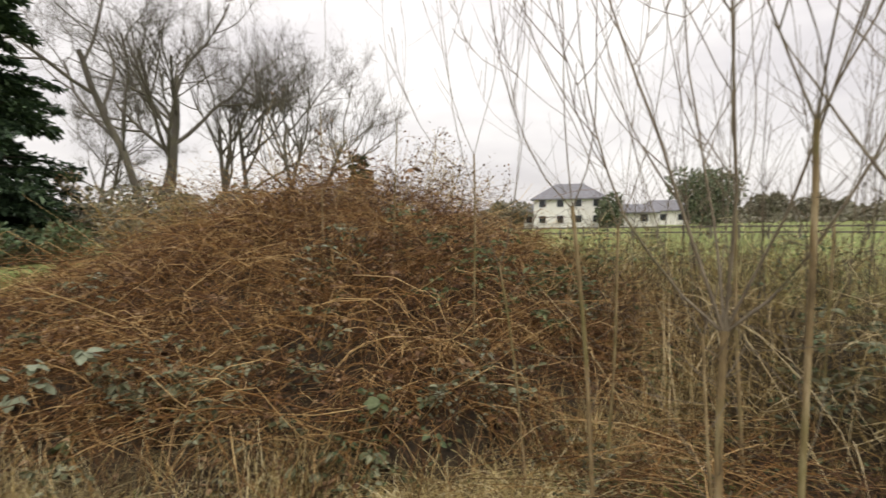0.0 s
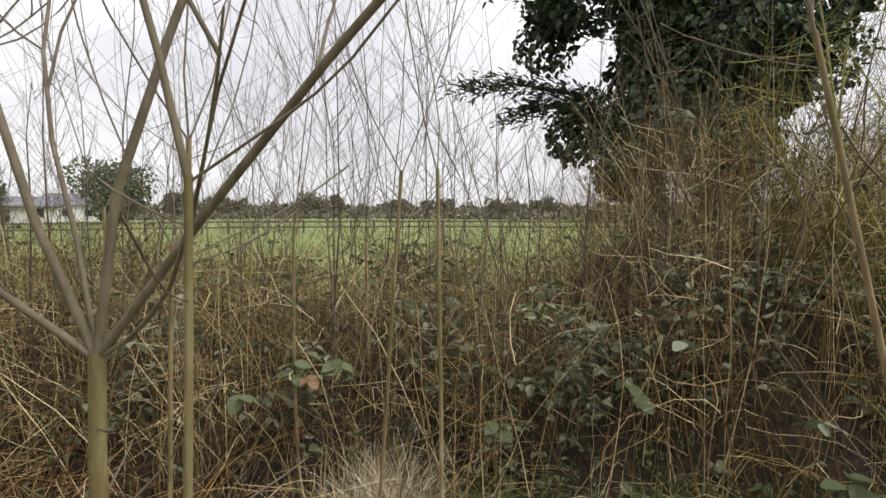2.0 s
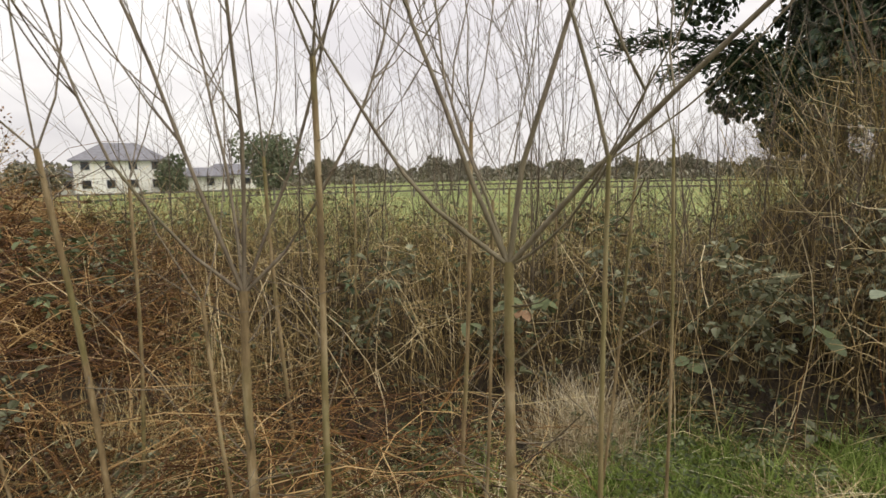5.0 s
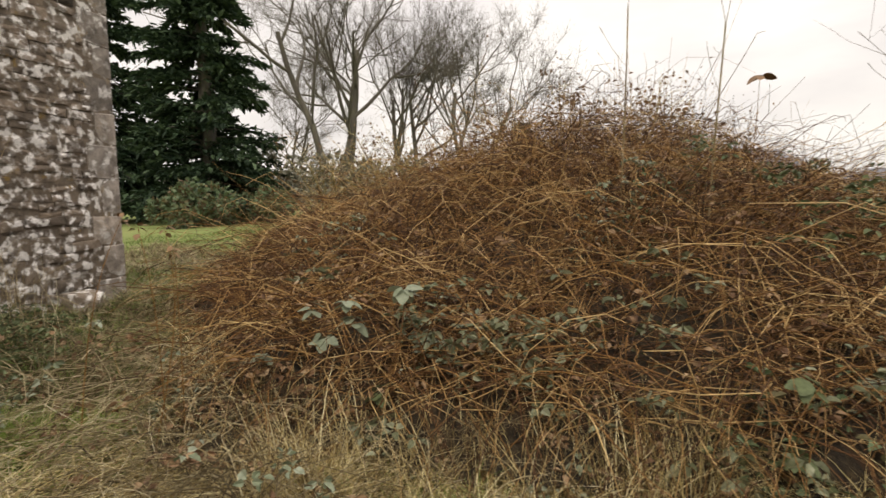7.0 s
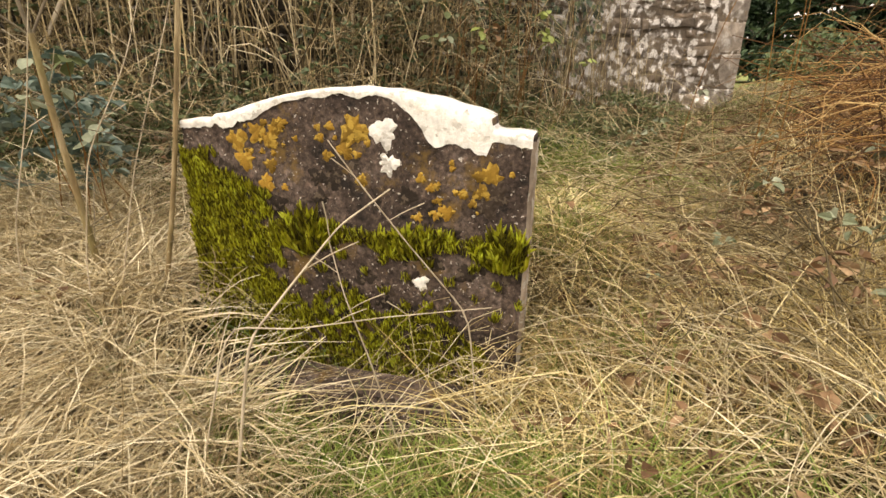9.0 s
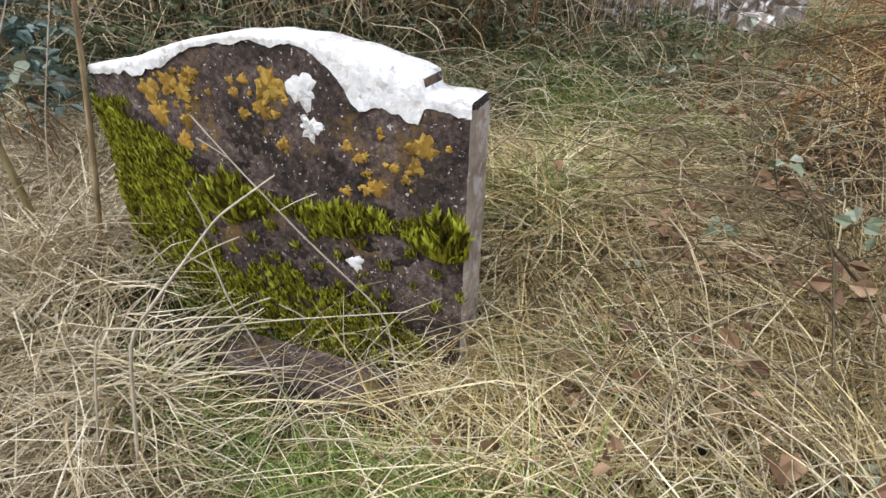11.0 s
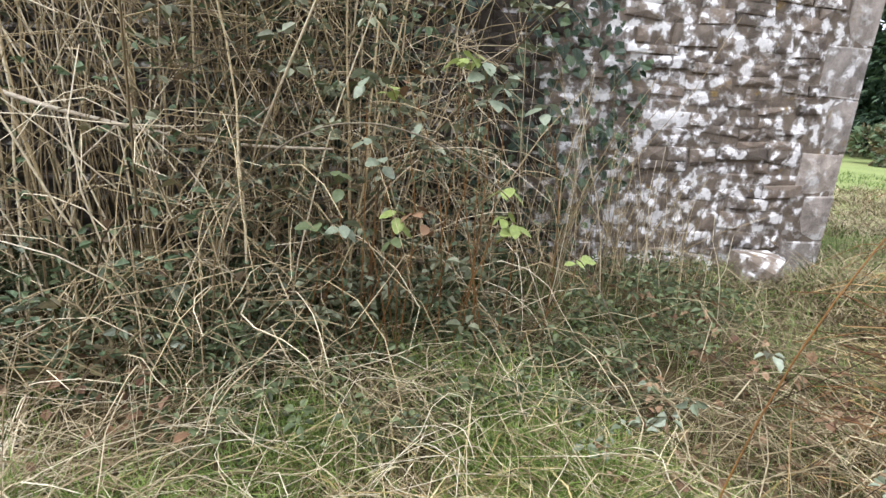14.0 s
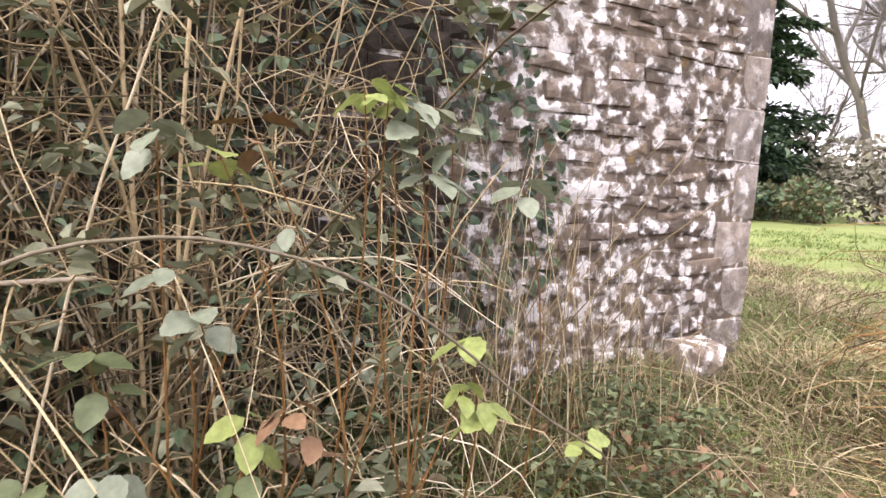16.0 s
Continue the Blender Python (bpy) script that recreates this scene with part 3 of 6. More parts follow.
def hedge_clumps():
    n = 72
    v = np.concatenate([rng.uniform(-1.9, 0.6, n // 3), rng.uniform(0.6, 3.4, n - n // 3)])
    u = rng.uniform(2.75, 3.5, n)
    z = rng.uniform(0.05, 0.85, n) + 0.25 * smooth(0.8, 2.0, v)
    leaf_clumps("leaf_clumps", hedge, np.stack([1.1 + 0.79 * u + 0.61 * v, 0.14 + 0.61 * u - 0.79 * v, z], -1), 7, (0.10, 0.10, 0.08), (0.045, 0.085), M_LEAF_GREY)
    n = 26
    x, y = rng.uniform(-3.0, 1.6, n), rng.uniform(2.75, 3.4, n)
    z = ground_z(x, y) + mound_h(x, y) * rng.uniform(0.75, 1.0, n) + 0.1
    leaf_clumps("leaf_clumps", mound, np.stack([x, y - 0.08, z], -1), 8, (0.11, 0.06, 0.09), (0.04, 0.07), M_LEAF_GREY)
    n = 16
    x, y = rng.uniform(0.0, 1.8, n), rng.uniform(3.6, 5.0, n)
    z = ground_z(x, y) + mound_h(x, y) + 0.08
    leaf_clumps("green_clumps", mound, np.stack([x, y, z], -1), 9, (0.14, 0.12, 0.1), (0.045, 0.08), M_HERB)


hedge_clumps()


def front_stalks():
    """Tall pale dead stems that stand singly along the front of the hedge."""
    v, f = stalks(lambda x, y: np.where((hedge_uv(x, y)[0] > 2.35) & (hedge_uv(x, y)[0] < 3.6) & (hedge_uv(x, y)[1] > -3.4), 1.25 + 0.75 * smooth(0.5, 1.8, hedge_uv(x, y)[1]), 0.0), HEDGE_BOX, 17000, (0.0014, 0.0042), (0.35, 1.1), 0.28)
    tagged(part("pale_stems", mesh_np("hedge_pale_stems", v, f, M_TAN), hedge), kind="stuff")
    x, y, h = scatter(lambda x, y: np.where((hedge_uv(x, y)[0] > 2.3) & (hedge_uv(x, y)[0] < 3.5) & (hedge_uv(x, y)[1] > -3.4), 1.2 + 1.0 * smooth(1.2, 2.3, hedge_uv(x, y)[1]), 0.0), HEDGE_BOX, 21000)
    m = len(x)
    ln = rng.uniform(0.2, 0.8, m)
    P = arcs(np.stack([x, y, ground_z(x, y) + h * rng.random(m) ** 1.2], -1), rng.uniform(0, 6.283, m), ln, ln * rng.uniform(-0.1, 1.2, m), ln * rng.uniform(0.1, 1.0, m), 6)
    v, f = tubes(P, rng.uniform(0.0010, 0.0026, m)[:, None] * np.linspace(1.1, 0.45, 6)[None], 3)
    tagged(part("front_canes", mesh_np("hedge_front_canes", v, f, M_TAN), hedge), kind="stuff")


front_stalks()


def shoots():
    """Thin bare shoots that stand out of the hedge against the sky."""
    n = 120
    u, v = rng.uniform(2.9, 5.0, n), rng.uniform(-3.6, 2.4, n)
    x, y = 1.1 + 0.79 * u + 0.61 * v, 0.14 + 0.61 * u - 0.79 * v
    h = rng.uniform(1.7, 3.3, n) - 0.25 * np.clip(v, 0, 2)
    k = 9
    tt = np.linspace(0, 1, k)[None, :]
    a = rng.uniform(0, 6.283, n)
    off = h[:, None] * (rng.normal(0, 0.2, n)[:, None] * tt + rng.normal(0, 0.09, n)[:, None] * tt ** 2)
    P = np.stack([x[:, None] + np.cos(a)[:, None] * off, y[:, None] + np.sin(a)[:, None] * off, ground_z(x, y)[:, None] + h[:, None] * tt], -1)
    P = P + rng.normal(0, 0.013, P.shape) * tt[..., None]
    pieces = [tubes(P, rng.uniform(0.0045, 0.009, n)[:, None] * np.linspace(1, 0.25, k)[None], 4)]
    m = n * 20
    bi = np.repeat(np.arange(n), 20)
    s = rng.uniform(0.3, 0.98, m) * (k - 1)
    i0 = np.minimum(s.astype(int), k - 2)
    base = P[bi, i0] + (P[bi, i0 + 1] - P[bi, i0]) * (s - i0)[:, None]
    ln = rng.uniform(0.12, 0.85, m)
    d = unit(np.stack([rng.normal(0, 1, m), rng.normal(0, 1, m), rng.uniform(0.6, 1.9, m)], -1))
    t5 = np.linspace(0, 1, 5)[None, :, None]
    Q = base[:, None] + d[:, None] * ln[:, None, None] * t5 + np.array([0, 0, 0.12])[None, None] * t5 ** 2 * ln[:, None, None] + rng.normal(0, 0.008, (m, 5, 3)) * t5
    pieces.append(tubes(Q, rng.uniform(0.0013, 0.0024, m)[:, None] * np.linspace(1, 0.5, 5)[None], 3))
    V, F = merge(pieces)
    tagged(part("shoots", mesh_np("hedge_shoots", V, F, M_SHOOT), hedge, "thin dark bare shoots"), kind="stuff")


shoots()


# ---- grass ----
def grass(name, label, n, area, mat, height, reach, width, keep, cluster=9, spread=0.07):
    """Tufts: blades grow in clusters, leaning out of their middle."""
    c = n // cluster
    cx, cy = rng.uniform(area[0], area[1], c), rng.uniform(area[2], area[3], c)
    ok = keep(cx, cy) & ~hollow(cx, cy)
    cx, cy = cx[ok], cy[ok]
    x = np.repeat(cx, cluster) + rng.normal(0, spread, len(cx) * cluster)
    y = np.repeat(cy, cluster) + rng.normal(0, spread, len(cx) * cluster)
    m = len(x)
    tall = np.repeat(rng.uniform(0.6, 1.2, len(cx)), cluster)
    head = np.repeat(rng.uniform(0, 6.283, len(cx)), cluster) + rng.normal(0, 1.5, m)
    z = ground_z(x, y) - 0.01 + lump(x, y)
    v, f = blades(np.stack([x, y, z], -1), head, rng.uniform(*height, m) * tall, rng.uniform(*reach, m) * tall, rng.uniform(*width, m))
    return tagged(new(name, mesh_np(name, v, f, mat)), label, "grass", kind="stuff")


def hollow(x, y):
    """A bare brown hollow in the grass beside the headstone."""
    return ((x + 2.68) / 0.36) ** 2 + ((y - 1.93) / 0.26) ** 2 < 1 + 0.4 * wave(x, y, 7.0)


def lump(x, y):
    return 0.1 * np.clip(wave(x, y, 2.1), 0, 1) + 0.15 * np.exp(-((x + 3.0) ** 2 + (y - 1.62) ** 2) / 0.14)


def open_ground(x, y):
    return (mound_h(x, y) < 1.3) & (hedge_h(x, y) < 0.7) & (thicket_h(x, y) < 1.2)


def grave_front(x, y):
    """The trodden patch along the face of the headstone."""
    dx, dy = x + 2.529, y - 0.866
    return (dx * 0.886 - dy * 0.464 > -0.2) & (dx * 0.886 - dy * 0.464 < 0.30) & (dx * 0.464 + dy * 0.886 > -0.85) & (dx * 0.464 + dy * 0.886 < 0.2)


def foot_zone(x, y):
    """The damp green strip along the foot of the hedge."""
    u, v = hedge_uv(x, y)
    return (u > 1.9) & (u < 3.15) & (v > -0.7) & (v < 2.6) & (wave(x, y, 3.3) > 0.05)


def straw_zone(x, y):
    a = wave(x * 0.9 + 3, y * 0.9, 1.5) + 0.4
    return open_ground(x, y) & (a > -0.5) & ~foot_zone(x, y) & ((x > -3.4) | ((x > -4.1) & (a > 0.35)) | (a > 1.2)) & ~grave_front(x, y)


def green_zone(x, y):
    a = wave(x * 0.9 + 3, y * 0.9, 1.5)
    return open_ground(x, y) & (a < 0.25) & ~grave_front(x, y)


NEAR = (-6.5, 4.5, -2.5, 5.5)
straw = grass("dead_grass", "long straw-coloured dead grass lying in tangled tufts", 52000, NEAR, M_STRAW, (0.08, 0.26), (0.12, 0.46), (0.003, 0.008), straw_zone)
flat_straw = grass("fallen_straw", "fallen dry straw matted over the ground", 30000, NEAR, M_STRAW, (0.02, 0.14), (0.25, 0.80), (0.003, 0.008), straw_zone, 5, 0.12)
green = grass("green_grass", "fresh green grass growing through the dead tufts", 56000, NEAR, M_GREEN, (0.06, 0.22), (0.03, 0.16), (0.003, 0.006), green_zone)


def rank_zone(x, y):
    return (x < -3.2) & (y > -1.5) & (mound_h(x, y) < 0.9) & ((y > 1.0) | (wave(x, y, 2.0) > -0.1)) & ~((y > 1.3) & (y < 3.0) & (x < -4.0) & (wave(x, y, 3.9) > -0.3))


rank = grass("rank_grass", "short withered grass below the wall", 30000, (-5.3, -3.1, -1.5, 6.0), M_RANK, (0.05, 0.2), (0.08, 0.34), (0.003, 0.008), rank_zone, 7, 0.08)
rank_green = grass("low_green_grass", "short green grass below the wall", 30000, (-5.3, -2.6, -1.0, 6.0), M_GREEN, (0.05, 0.17), (0.04, 0.2), (0.003, 0.008), lambda x, y: (mound_h(x, y) < 0.9) & (wave(x, y, 2.2) > -0.6), 9, 0.07)


def leaf_litter():
    n = 3600
    x, y = rng.uniform(-5.0, 1.5, n), rng.uniform(-1.0, 3.4, n)
    ok = open_ground(x, y) & (wave(x + 4, y, 2.0) > 0.25)
    x, y = x[ok], y[ok]
    m = len(x)
    p = np.stack([x, y, ground_z(x, y) + lump(x, y) + rng.uniform(0.04, 0.16, m)], -1)
    v, f = leaves(p, rand_dirs(m, 0.1), rand_dirs(m, 1.5), rng.uniform(0.03, 0.07, m), 0.7, 0.2)
    tagged(new("leaf_litter", mesh_np("leaf_litter", v, f, M_LEAF_DRY, False)), "withered brown leaves lying in the grass", "leaves", kind="stuff")


leaf_litter()


def tussock_zone(x, y):
    h = mound_h(x, y)
    return ((h > 0.02) & (h < 0.75) & (wave(x, y, 2.3) > -0.35)) | ((hedge_h(x, y) > 0.02) & (hedge_h(x, y) < 0.5) & (wave(x, y, 3.0) > 0.75))


tussocks = grass("grass_tussocks", "golden dead grass tussocks arching at the foot of the brambles", 90000, NEAR, M_GOLD, (0.16, 0.36), (0.2, 0.6), (0.004, 0.009), tussock_zone, 34, 0.05)


tall_straw = grass("tall_straw", "tall golden straw stalks standing at the foot of the mound", 34000, (-3.6, 2.2, 2.3, 4.2), M_GOLD, (0.30, 0.65), (0.08, 0.4), (0.003, 0.007), lambda x, y: (mound_h(x, y) > 0.05) & (mound_h(x, y) < 0.95) & (wave(x, y, 2.9) > -0.1 + 1.2 * smooth(-2.3, -3.1, x)), 16, 0.06)


def herbs():
    n = 15000
    x, y = rng.uniform(-5.2, 4.6, n), rng.uniform(-2.0, 3.2, n)
    u, v = hedge_uv(x, y)
    ok = ((x < -3.8) & (y < 2.3) & (wave(x, y, 2.4) > -0.2)) | ((u > 1.9) & (u < 3.4) & (v > -1.2) & (wave(x, y, 2.9) > 0.1)) | (wave(x + 2, y, 3.1) > 1.1)
    x, y = x[ok], y[ok]
    z = ground_z(x, y) + rng.uniform(0.03, 0.24, len(x))
    x2, y2 = rng.uniform(-4.9, -3.3, 6000), rng.uniform(-2.2, 1.5, 6000)
    ok = wave(x2, y2, 3.4) > -0.7 + 0.9 * smooth(-0.2, 1.2, y2) + 2.6 * smooth(-4.3, -3.7, x2)
    x, y = np.concatenate([x, x2[ok]]), np.concatenate([y, y2[ok]])
    z = np.concatenate([z, ground_z(x2[ok], y2[ok]) + rng.uniform(0.04, 0.3, int(ok.sum()))])
    x3, y3 = rng.uniform(-5.15, -3.9, 1500), rng.uniform(1.4, 3.5, 1500)
    ok = wave(x3, y3, 3.9) > -0.3 + 0.8 * smooth(2.6, 3.5, y3)
    x, y = np.concatenate([x, x3[ok]]), np.concatenate([y, y3[ok]])
    z = np.concatenate([z, ground_z(x3[ok], y3[ok]) + rng.uniform(0.04, 0.26, int(ok.sum()))])
    V, F = sprays(np.stack([x, y, z], -1), rng.uniform(0.018, 0.048, len(x)))
    tagged(new("ground_herbs", mesh_np("ground_herbs", V, F, M_HERB, False)), "low dark green herbs and ivy among the grass", "herbs", kind="stuff")


herbs()
leaf_clumps("shade_leaves", wall_thicket, np.stack([rng.uniform(-4.75, -4.05, 90), rng.uniform(-1.9, 0.45, 90), rng.uniform(0.05, 0.5, 90)], -1), 9, (0.09, 0.12, 0.08), (0.02, 0.045), M_HERB)
leaf_clumps("grey_leaves", wall_thicket, np.stack([rng.uniform(-3.9, -3.45, 16), rng.uniform(-0.95, -0.25, 16), rng.uniform(0.12, 0.62, 16)], -1), 5, (0.05, 0.07, 0.05), (0.05, 0.085), M_LEAF_BLUE)
leaf_clumps("dead_leaves", wall_thicket, np.stack([rng.uniform(-4.45, -4.15, 46), rng.uniform(0.7, 2.0, 46), rng.uniform(0.35, 1.75, 46)], -1), 4, (0.06, 0.08, 0.07), (0.03, 0.06), M_LEAF_GREY)
hedge_tuft = grass("straw_tuft", "pale straw tuft at the foot of the hedge", 2600, (2.65, 3.25, 1.4, 2.0), M_BLEACHED, (0.25, 0.6), (0.1, 0.4), (0.003, 0.007), lambda x, y: (x - 2.95) ** 2 + (y - 1.7) ** 2 < 0.06, 26, 0.05)
lush = grass("lush_grass", "fresh lime-green grass at the foot of the hedge", 60000, (1.8, 5.2, -1.6, 2.6), M_LUSH, (0.10, 0.28), (0.05, 0.22), (0.004, 0.010), foot_zone, 14, 0.06)
pale_tufts = grass("pale_straw_tufts", "pale bleached straw tufts beside the headstone", 26000, (-3.75, -2.0, -1.3, 0.35), M_BLEACHED, (0.12, 0.34), (0.12, 0.5), (0.004, 0.011), lambda x, y: (wave(x, y, 2.8) > -0.45) & ~grave_front(x, y), 18, 0.05)
wall_foot_grass = grass("wall_foot_grass", "brown withered grass round the end of the wall", 34000, (-9.0, -3.4, 2.6, 10.0), M_RANK, (0.08, 0.26), (0.1, 0.36), (0.005, 0.011), lambda x, y: (mound_h(x, y) < 0.5) & ((y > 4.45) | ((x > -5.2) & (y > 3.5))) & (wave(x, y, 1.9) > -0.55 + 0.9 * smooth(6.5, 9.5, y)), 12, 0.08)
straw_arcs = grass("arching_straw", "pale arching straw over a brown hollow", 12000, (-3.3, -2.0, 1.15, 2.4), M_GOLD, (0.12, 0.36), (0.2, 0.6), (0.004, 0.009), lambda x, y: wave(x, y + 1, 3.0) > -0.3, 12, 0.15)
straw_lump = grass("straw_tussock", "golden straw tussock spilling over green grass", 4500, (-3.6, -2.6, 1.2, 2.4), M_GOLD, (0.10, 0.3), (0.15, 0.5), (0.004, 0.009), lambda x, y: wave(x + 2, y, 3.2) > -0.2, 10, 0.14)
tuft_grass = grass("grass_tufts", "bright green grass tufts among the straw", 46000, (-4.2, -1.2, 0.2, 2.6), M_LUSH, (0.08, 0.26), (0.06, 0.22), (0.003, 0.007), lambda x, y: ((wave(x + 1, y, 3.6) > 0.25) | ((x + 3.65) ** 2 + (y - 1.95) ** 2 < 0.09) | ((x + 3.5) ** 2 + (y - 0.5) ** 2 < 0.08)) & ~grave_front(x, y), 16, 0.05)


gold_straw = grass("golden_straw", "golden dead grass standing before the bramble mound", 15000, (-2.3, 1.0, 1.75, 2.75), M_GOLD, (0.12, 0.42), (0.1, 0.4), (0.003, 0.007), lambda x, y: (wave(x, y, 2.7) > -0.35) & ~foot_zone(x, y), 14, 0.07)
path_grass = grass("path_grass", "bright green grass patch between the wall and the brambles", 7000, (-3.8, -2.9, 1.6, 2.4), M_LUSH, (0.08, 0.24), (0.06, 0.24), (0.003, 0.007), lambda x, y: (x + 3.35) ** 2 + (y - 2.0) ** 2 < 0.14 + 0.05 * wave(x, y, 5.0), 14, 0.06)


def tangle(name, label, n, area, mat, length, thick, keep, lift=(0.01, 0.12)):
    """Loose dry stems that lie across one another, bowed, their ends on the ground."""
    x, y = rng.uniform(area[0], area[1], n), rng.uniform(area[2], area[3], n)
    ok = keep(x, y)
    x, y = x[ok], y[ok]
    m = len(x)
    ln = rng.uniform(*length, m)
    rise = ln * rng.uniform(0.15, 0.8, m)
    P = arcs(np.stack([x, y, ground_z(x, y) + lump(x, y) + rng.uniform(*lift, m)], -1), rng.uniform(0, 6.283, m), ln, rise, rise * rng.uniform(0.7, 1.25, m), 7, 0.035)
    v, f = tubes(P, rng.uniform(*thick, m)[:, None] * np.linspace(1.0, 0.45, 7)[None], 3)
    tagged(new(name, mesh_np(name, v, f, mat)), label, "grass", kind="stuff")


tangle("straw_tangle", "loose pale straw stems tangled over the grass", 4200, (-4.2, -1.3, -0.6, 2.7), M_BLEACHED, (0.2, 0.65), (0.0010, 0.0024), lambda x, y: open_ground(x, y) & ~grave_front(x, y) & (wave(x + 1, y, 3.6) < 0.45))
tangle("bramble_runners", "thin brown bramble runners trailing over the ground", 900, (-4.3, -1.2, 1.6, 3.4), M_RANK, (0.3, 0.9), (0.0012, 0.0028), lambda x, y: (mound_h(x, y) < 1.2) & (y > 1.9 + 0.4 * np.sin(x * 3)), (0.05, 0.3))
tangle("fallen_stems", "dead brown stems fallen along the foot of the mound", 1500, (-1.2, 2.4, 1.6, 3.6), M_CANE, (0.4, 1.2), (0.0014, 0.0036), lambda x, y: (mound_h(x, y) < 1.3) & (hedge_uv(x, y)[0] > 1.3), (0.02, 0.3))


def low_bramble_h(x, y):
    """A low sprawl of bramble between the headstone and the mound."""
    return 0.42 * np.exp(-((x + 2.45) / 0.75) ** 2 - ((y - 2.05) / 0.42) ** 2) + 0.5 * np.exp(-((x + 3.55) / 0.5) ** 2 - ((y - 2.75) / 0.45) ** 2)


low_bramble = thicket("low_bramble", "low sprawl of brown bramble stems and withered leaves", low_bramble_h, (-4.4, -1.0, 1.2, 3.6), 2600, 420, M_LEAF_DRY, M_RANK, 0.0, n_stalk=500, stalk_mat=M_RANK, stalk_lean=0.5, reach=(0.2, 0.8), low=0.12)
leaf_clumps("withered_leaves", low_bramble, np.stack([rng.uniform(-2.95, -2.4, 34), rng.uniform(1.72, 2.15, 34), rng.uniform(-0.22, -0.02, 34)], -1), 5, (0.06, 0.05, 0.04), (0.03, 0.06), M_LEAF_DRY)
green_leaves("green_leaves", low_bramble, low_bramble_h, (-4.4, -1.0, 1.2, 3.6), 500, M_LEAF_PALE, (0.03, 0.055), lambda x, y: wave(x, y, 3.0) > 0.3, (0.8, 1.3))


def thick_stems():
    """Stout pale upright stems along the front of the tangle."""
    n = 70
    x, y = rng.uniform(-4.85, -4.35, n), rng.uniform(-1.6, 1.5, n)
    h = rng.uniform(1.3, 2.7, n)
    tt = np.linspace(0, 1, 9)[None, :]
    a = rng.uniform(0, 6.283, n)
    off = h[:, None] * (rng.normal(0, 0.13, n)[:, None] * tt + rng.normal(0, 0.12, n)[:, None] * tt ** 2)
    P = np.stack([x[:, None] + np.cos(a)[:, None] * off * 0.5, y[:, None] + np.sin(a)[:, None] * off, ground_z(x, y)[:, None] + h[:, None] * tt], -1)
    P = P + rng.normal(0, 0.016, P.shape) * tt[..., None]
    v, f = tubes(P, rng.uniform(0.003, 0.0075, n)[:, None] * np.linspace(1, 0.5, 9)[None], 6)
    tagged(part("stout_stems", mesh_np("stout_stems", v, f, M_STALK), wall_thicket, "stout pale dead stems"), kind="stuff")


def fringe_stems():
    """Thin dry stems and twigs that thin out along the bare part of the wall."""
    fringe = lambda x, y: np.where((y > 2.0) & (y < 3.2) & (x < -4.55), 1.5 - 0.75 * (y - 2.0), 0.0)
    v, f = stalks(fringe, (-5.15, -4.4, 2.0, 3.2), 260, (0.0010, 0.0028), (0.5, 1.1), 0.3)
    tagged(part("fringe_stems", mesh_np("fringe_stems", v, f, M_STALK), wall_thicket, "thin grey-brown dry stems"), kind="stuff")


thick_stems()
fringe_stems()
lawn = grass("lawn_grass", "short green lawn beyond the bramble mound", 20000, (-12, -3.2, 4.5, 16), M_GREEN, (0.05, 0.12), (0.02, 0.08), (0.008, 0.018), lambda x, y: mound_h(x, y) < 0.1, 6, 0.12)


# ---- old stone wall ----
WALL_X, WALL_END, WALL_TOP, WALL_BACK = -5.3, 4.38, 3.7, -6.05


def stone_mesh(seed, rough):
    """A rough block one unit long, high and deep, its face towards +x."""
    r = random.Random(seed)
    bm = bmesh.new()
    q = [(-0.5, -0.5), (0.5, -0.5), (0.5, 0.5), (-0.5, 0.5)]
    back = [bm.verts.new((-0.5, a, b)) for a, b in q]
    mid = [bm.verts.new((0.28 + r.uniform(-0.08, 0.08), a * (1 + r.uniform(-rough, 0)), b * (1 + r.uniform(-rough, 0)))) for a, b in q]
    face = [bm.verts.new((0.45 + r.uniform(-0.2, 0.05), a * (0.95 + r.uniform(-rough, rough) * 0.4), b * (0.90 + r.uniform(-rough, rough) * 0.6))) for a, b in q]
    tip = bm.verts.new((0.52, r.uniform(-0.1, 0.1), r.uniform(-0.1, 0.1)))
    for a, b in ((back, mid), (mid, face)):
        for i in range(4):
            bm.faces.new((a[i], a[(i + 1) % 4], b[(i + 1) % 4], b[i]))
    for i in range(4):
        bm.faces.new((face[i], face[(i + 1) % 4], tip))
    me = bpy.data.meshes.new("stone")
    bm.to_mesh(me)
    bm.free()
    me.materials.append(M_RUBBLE)
    return me


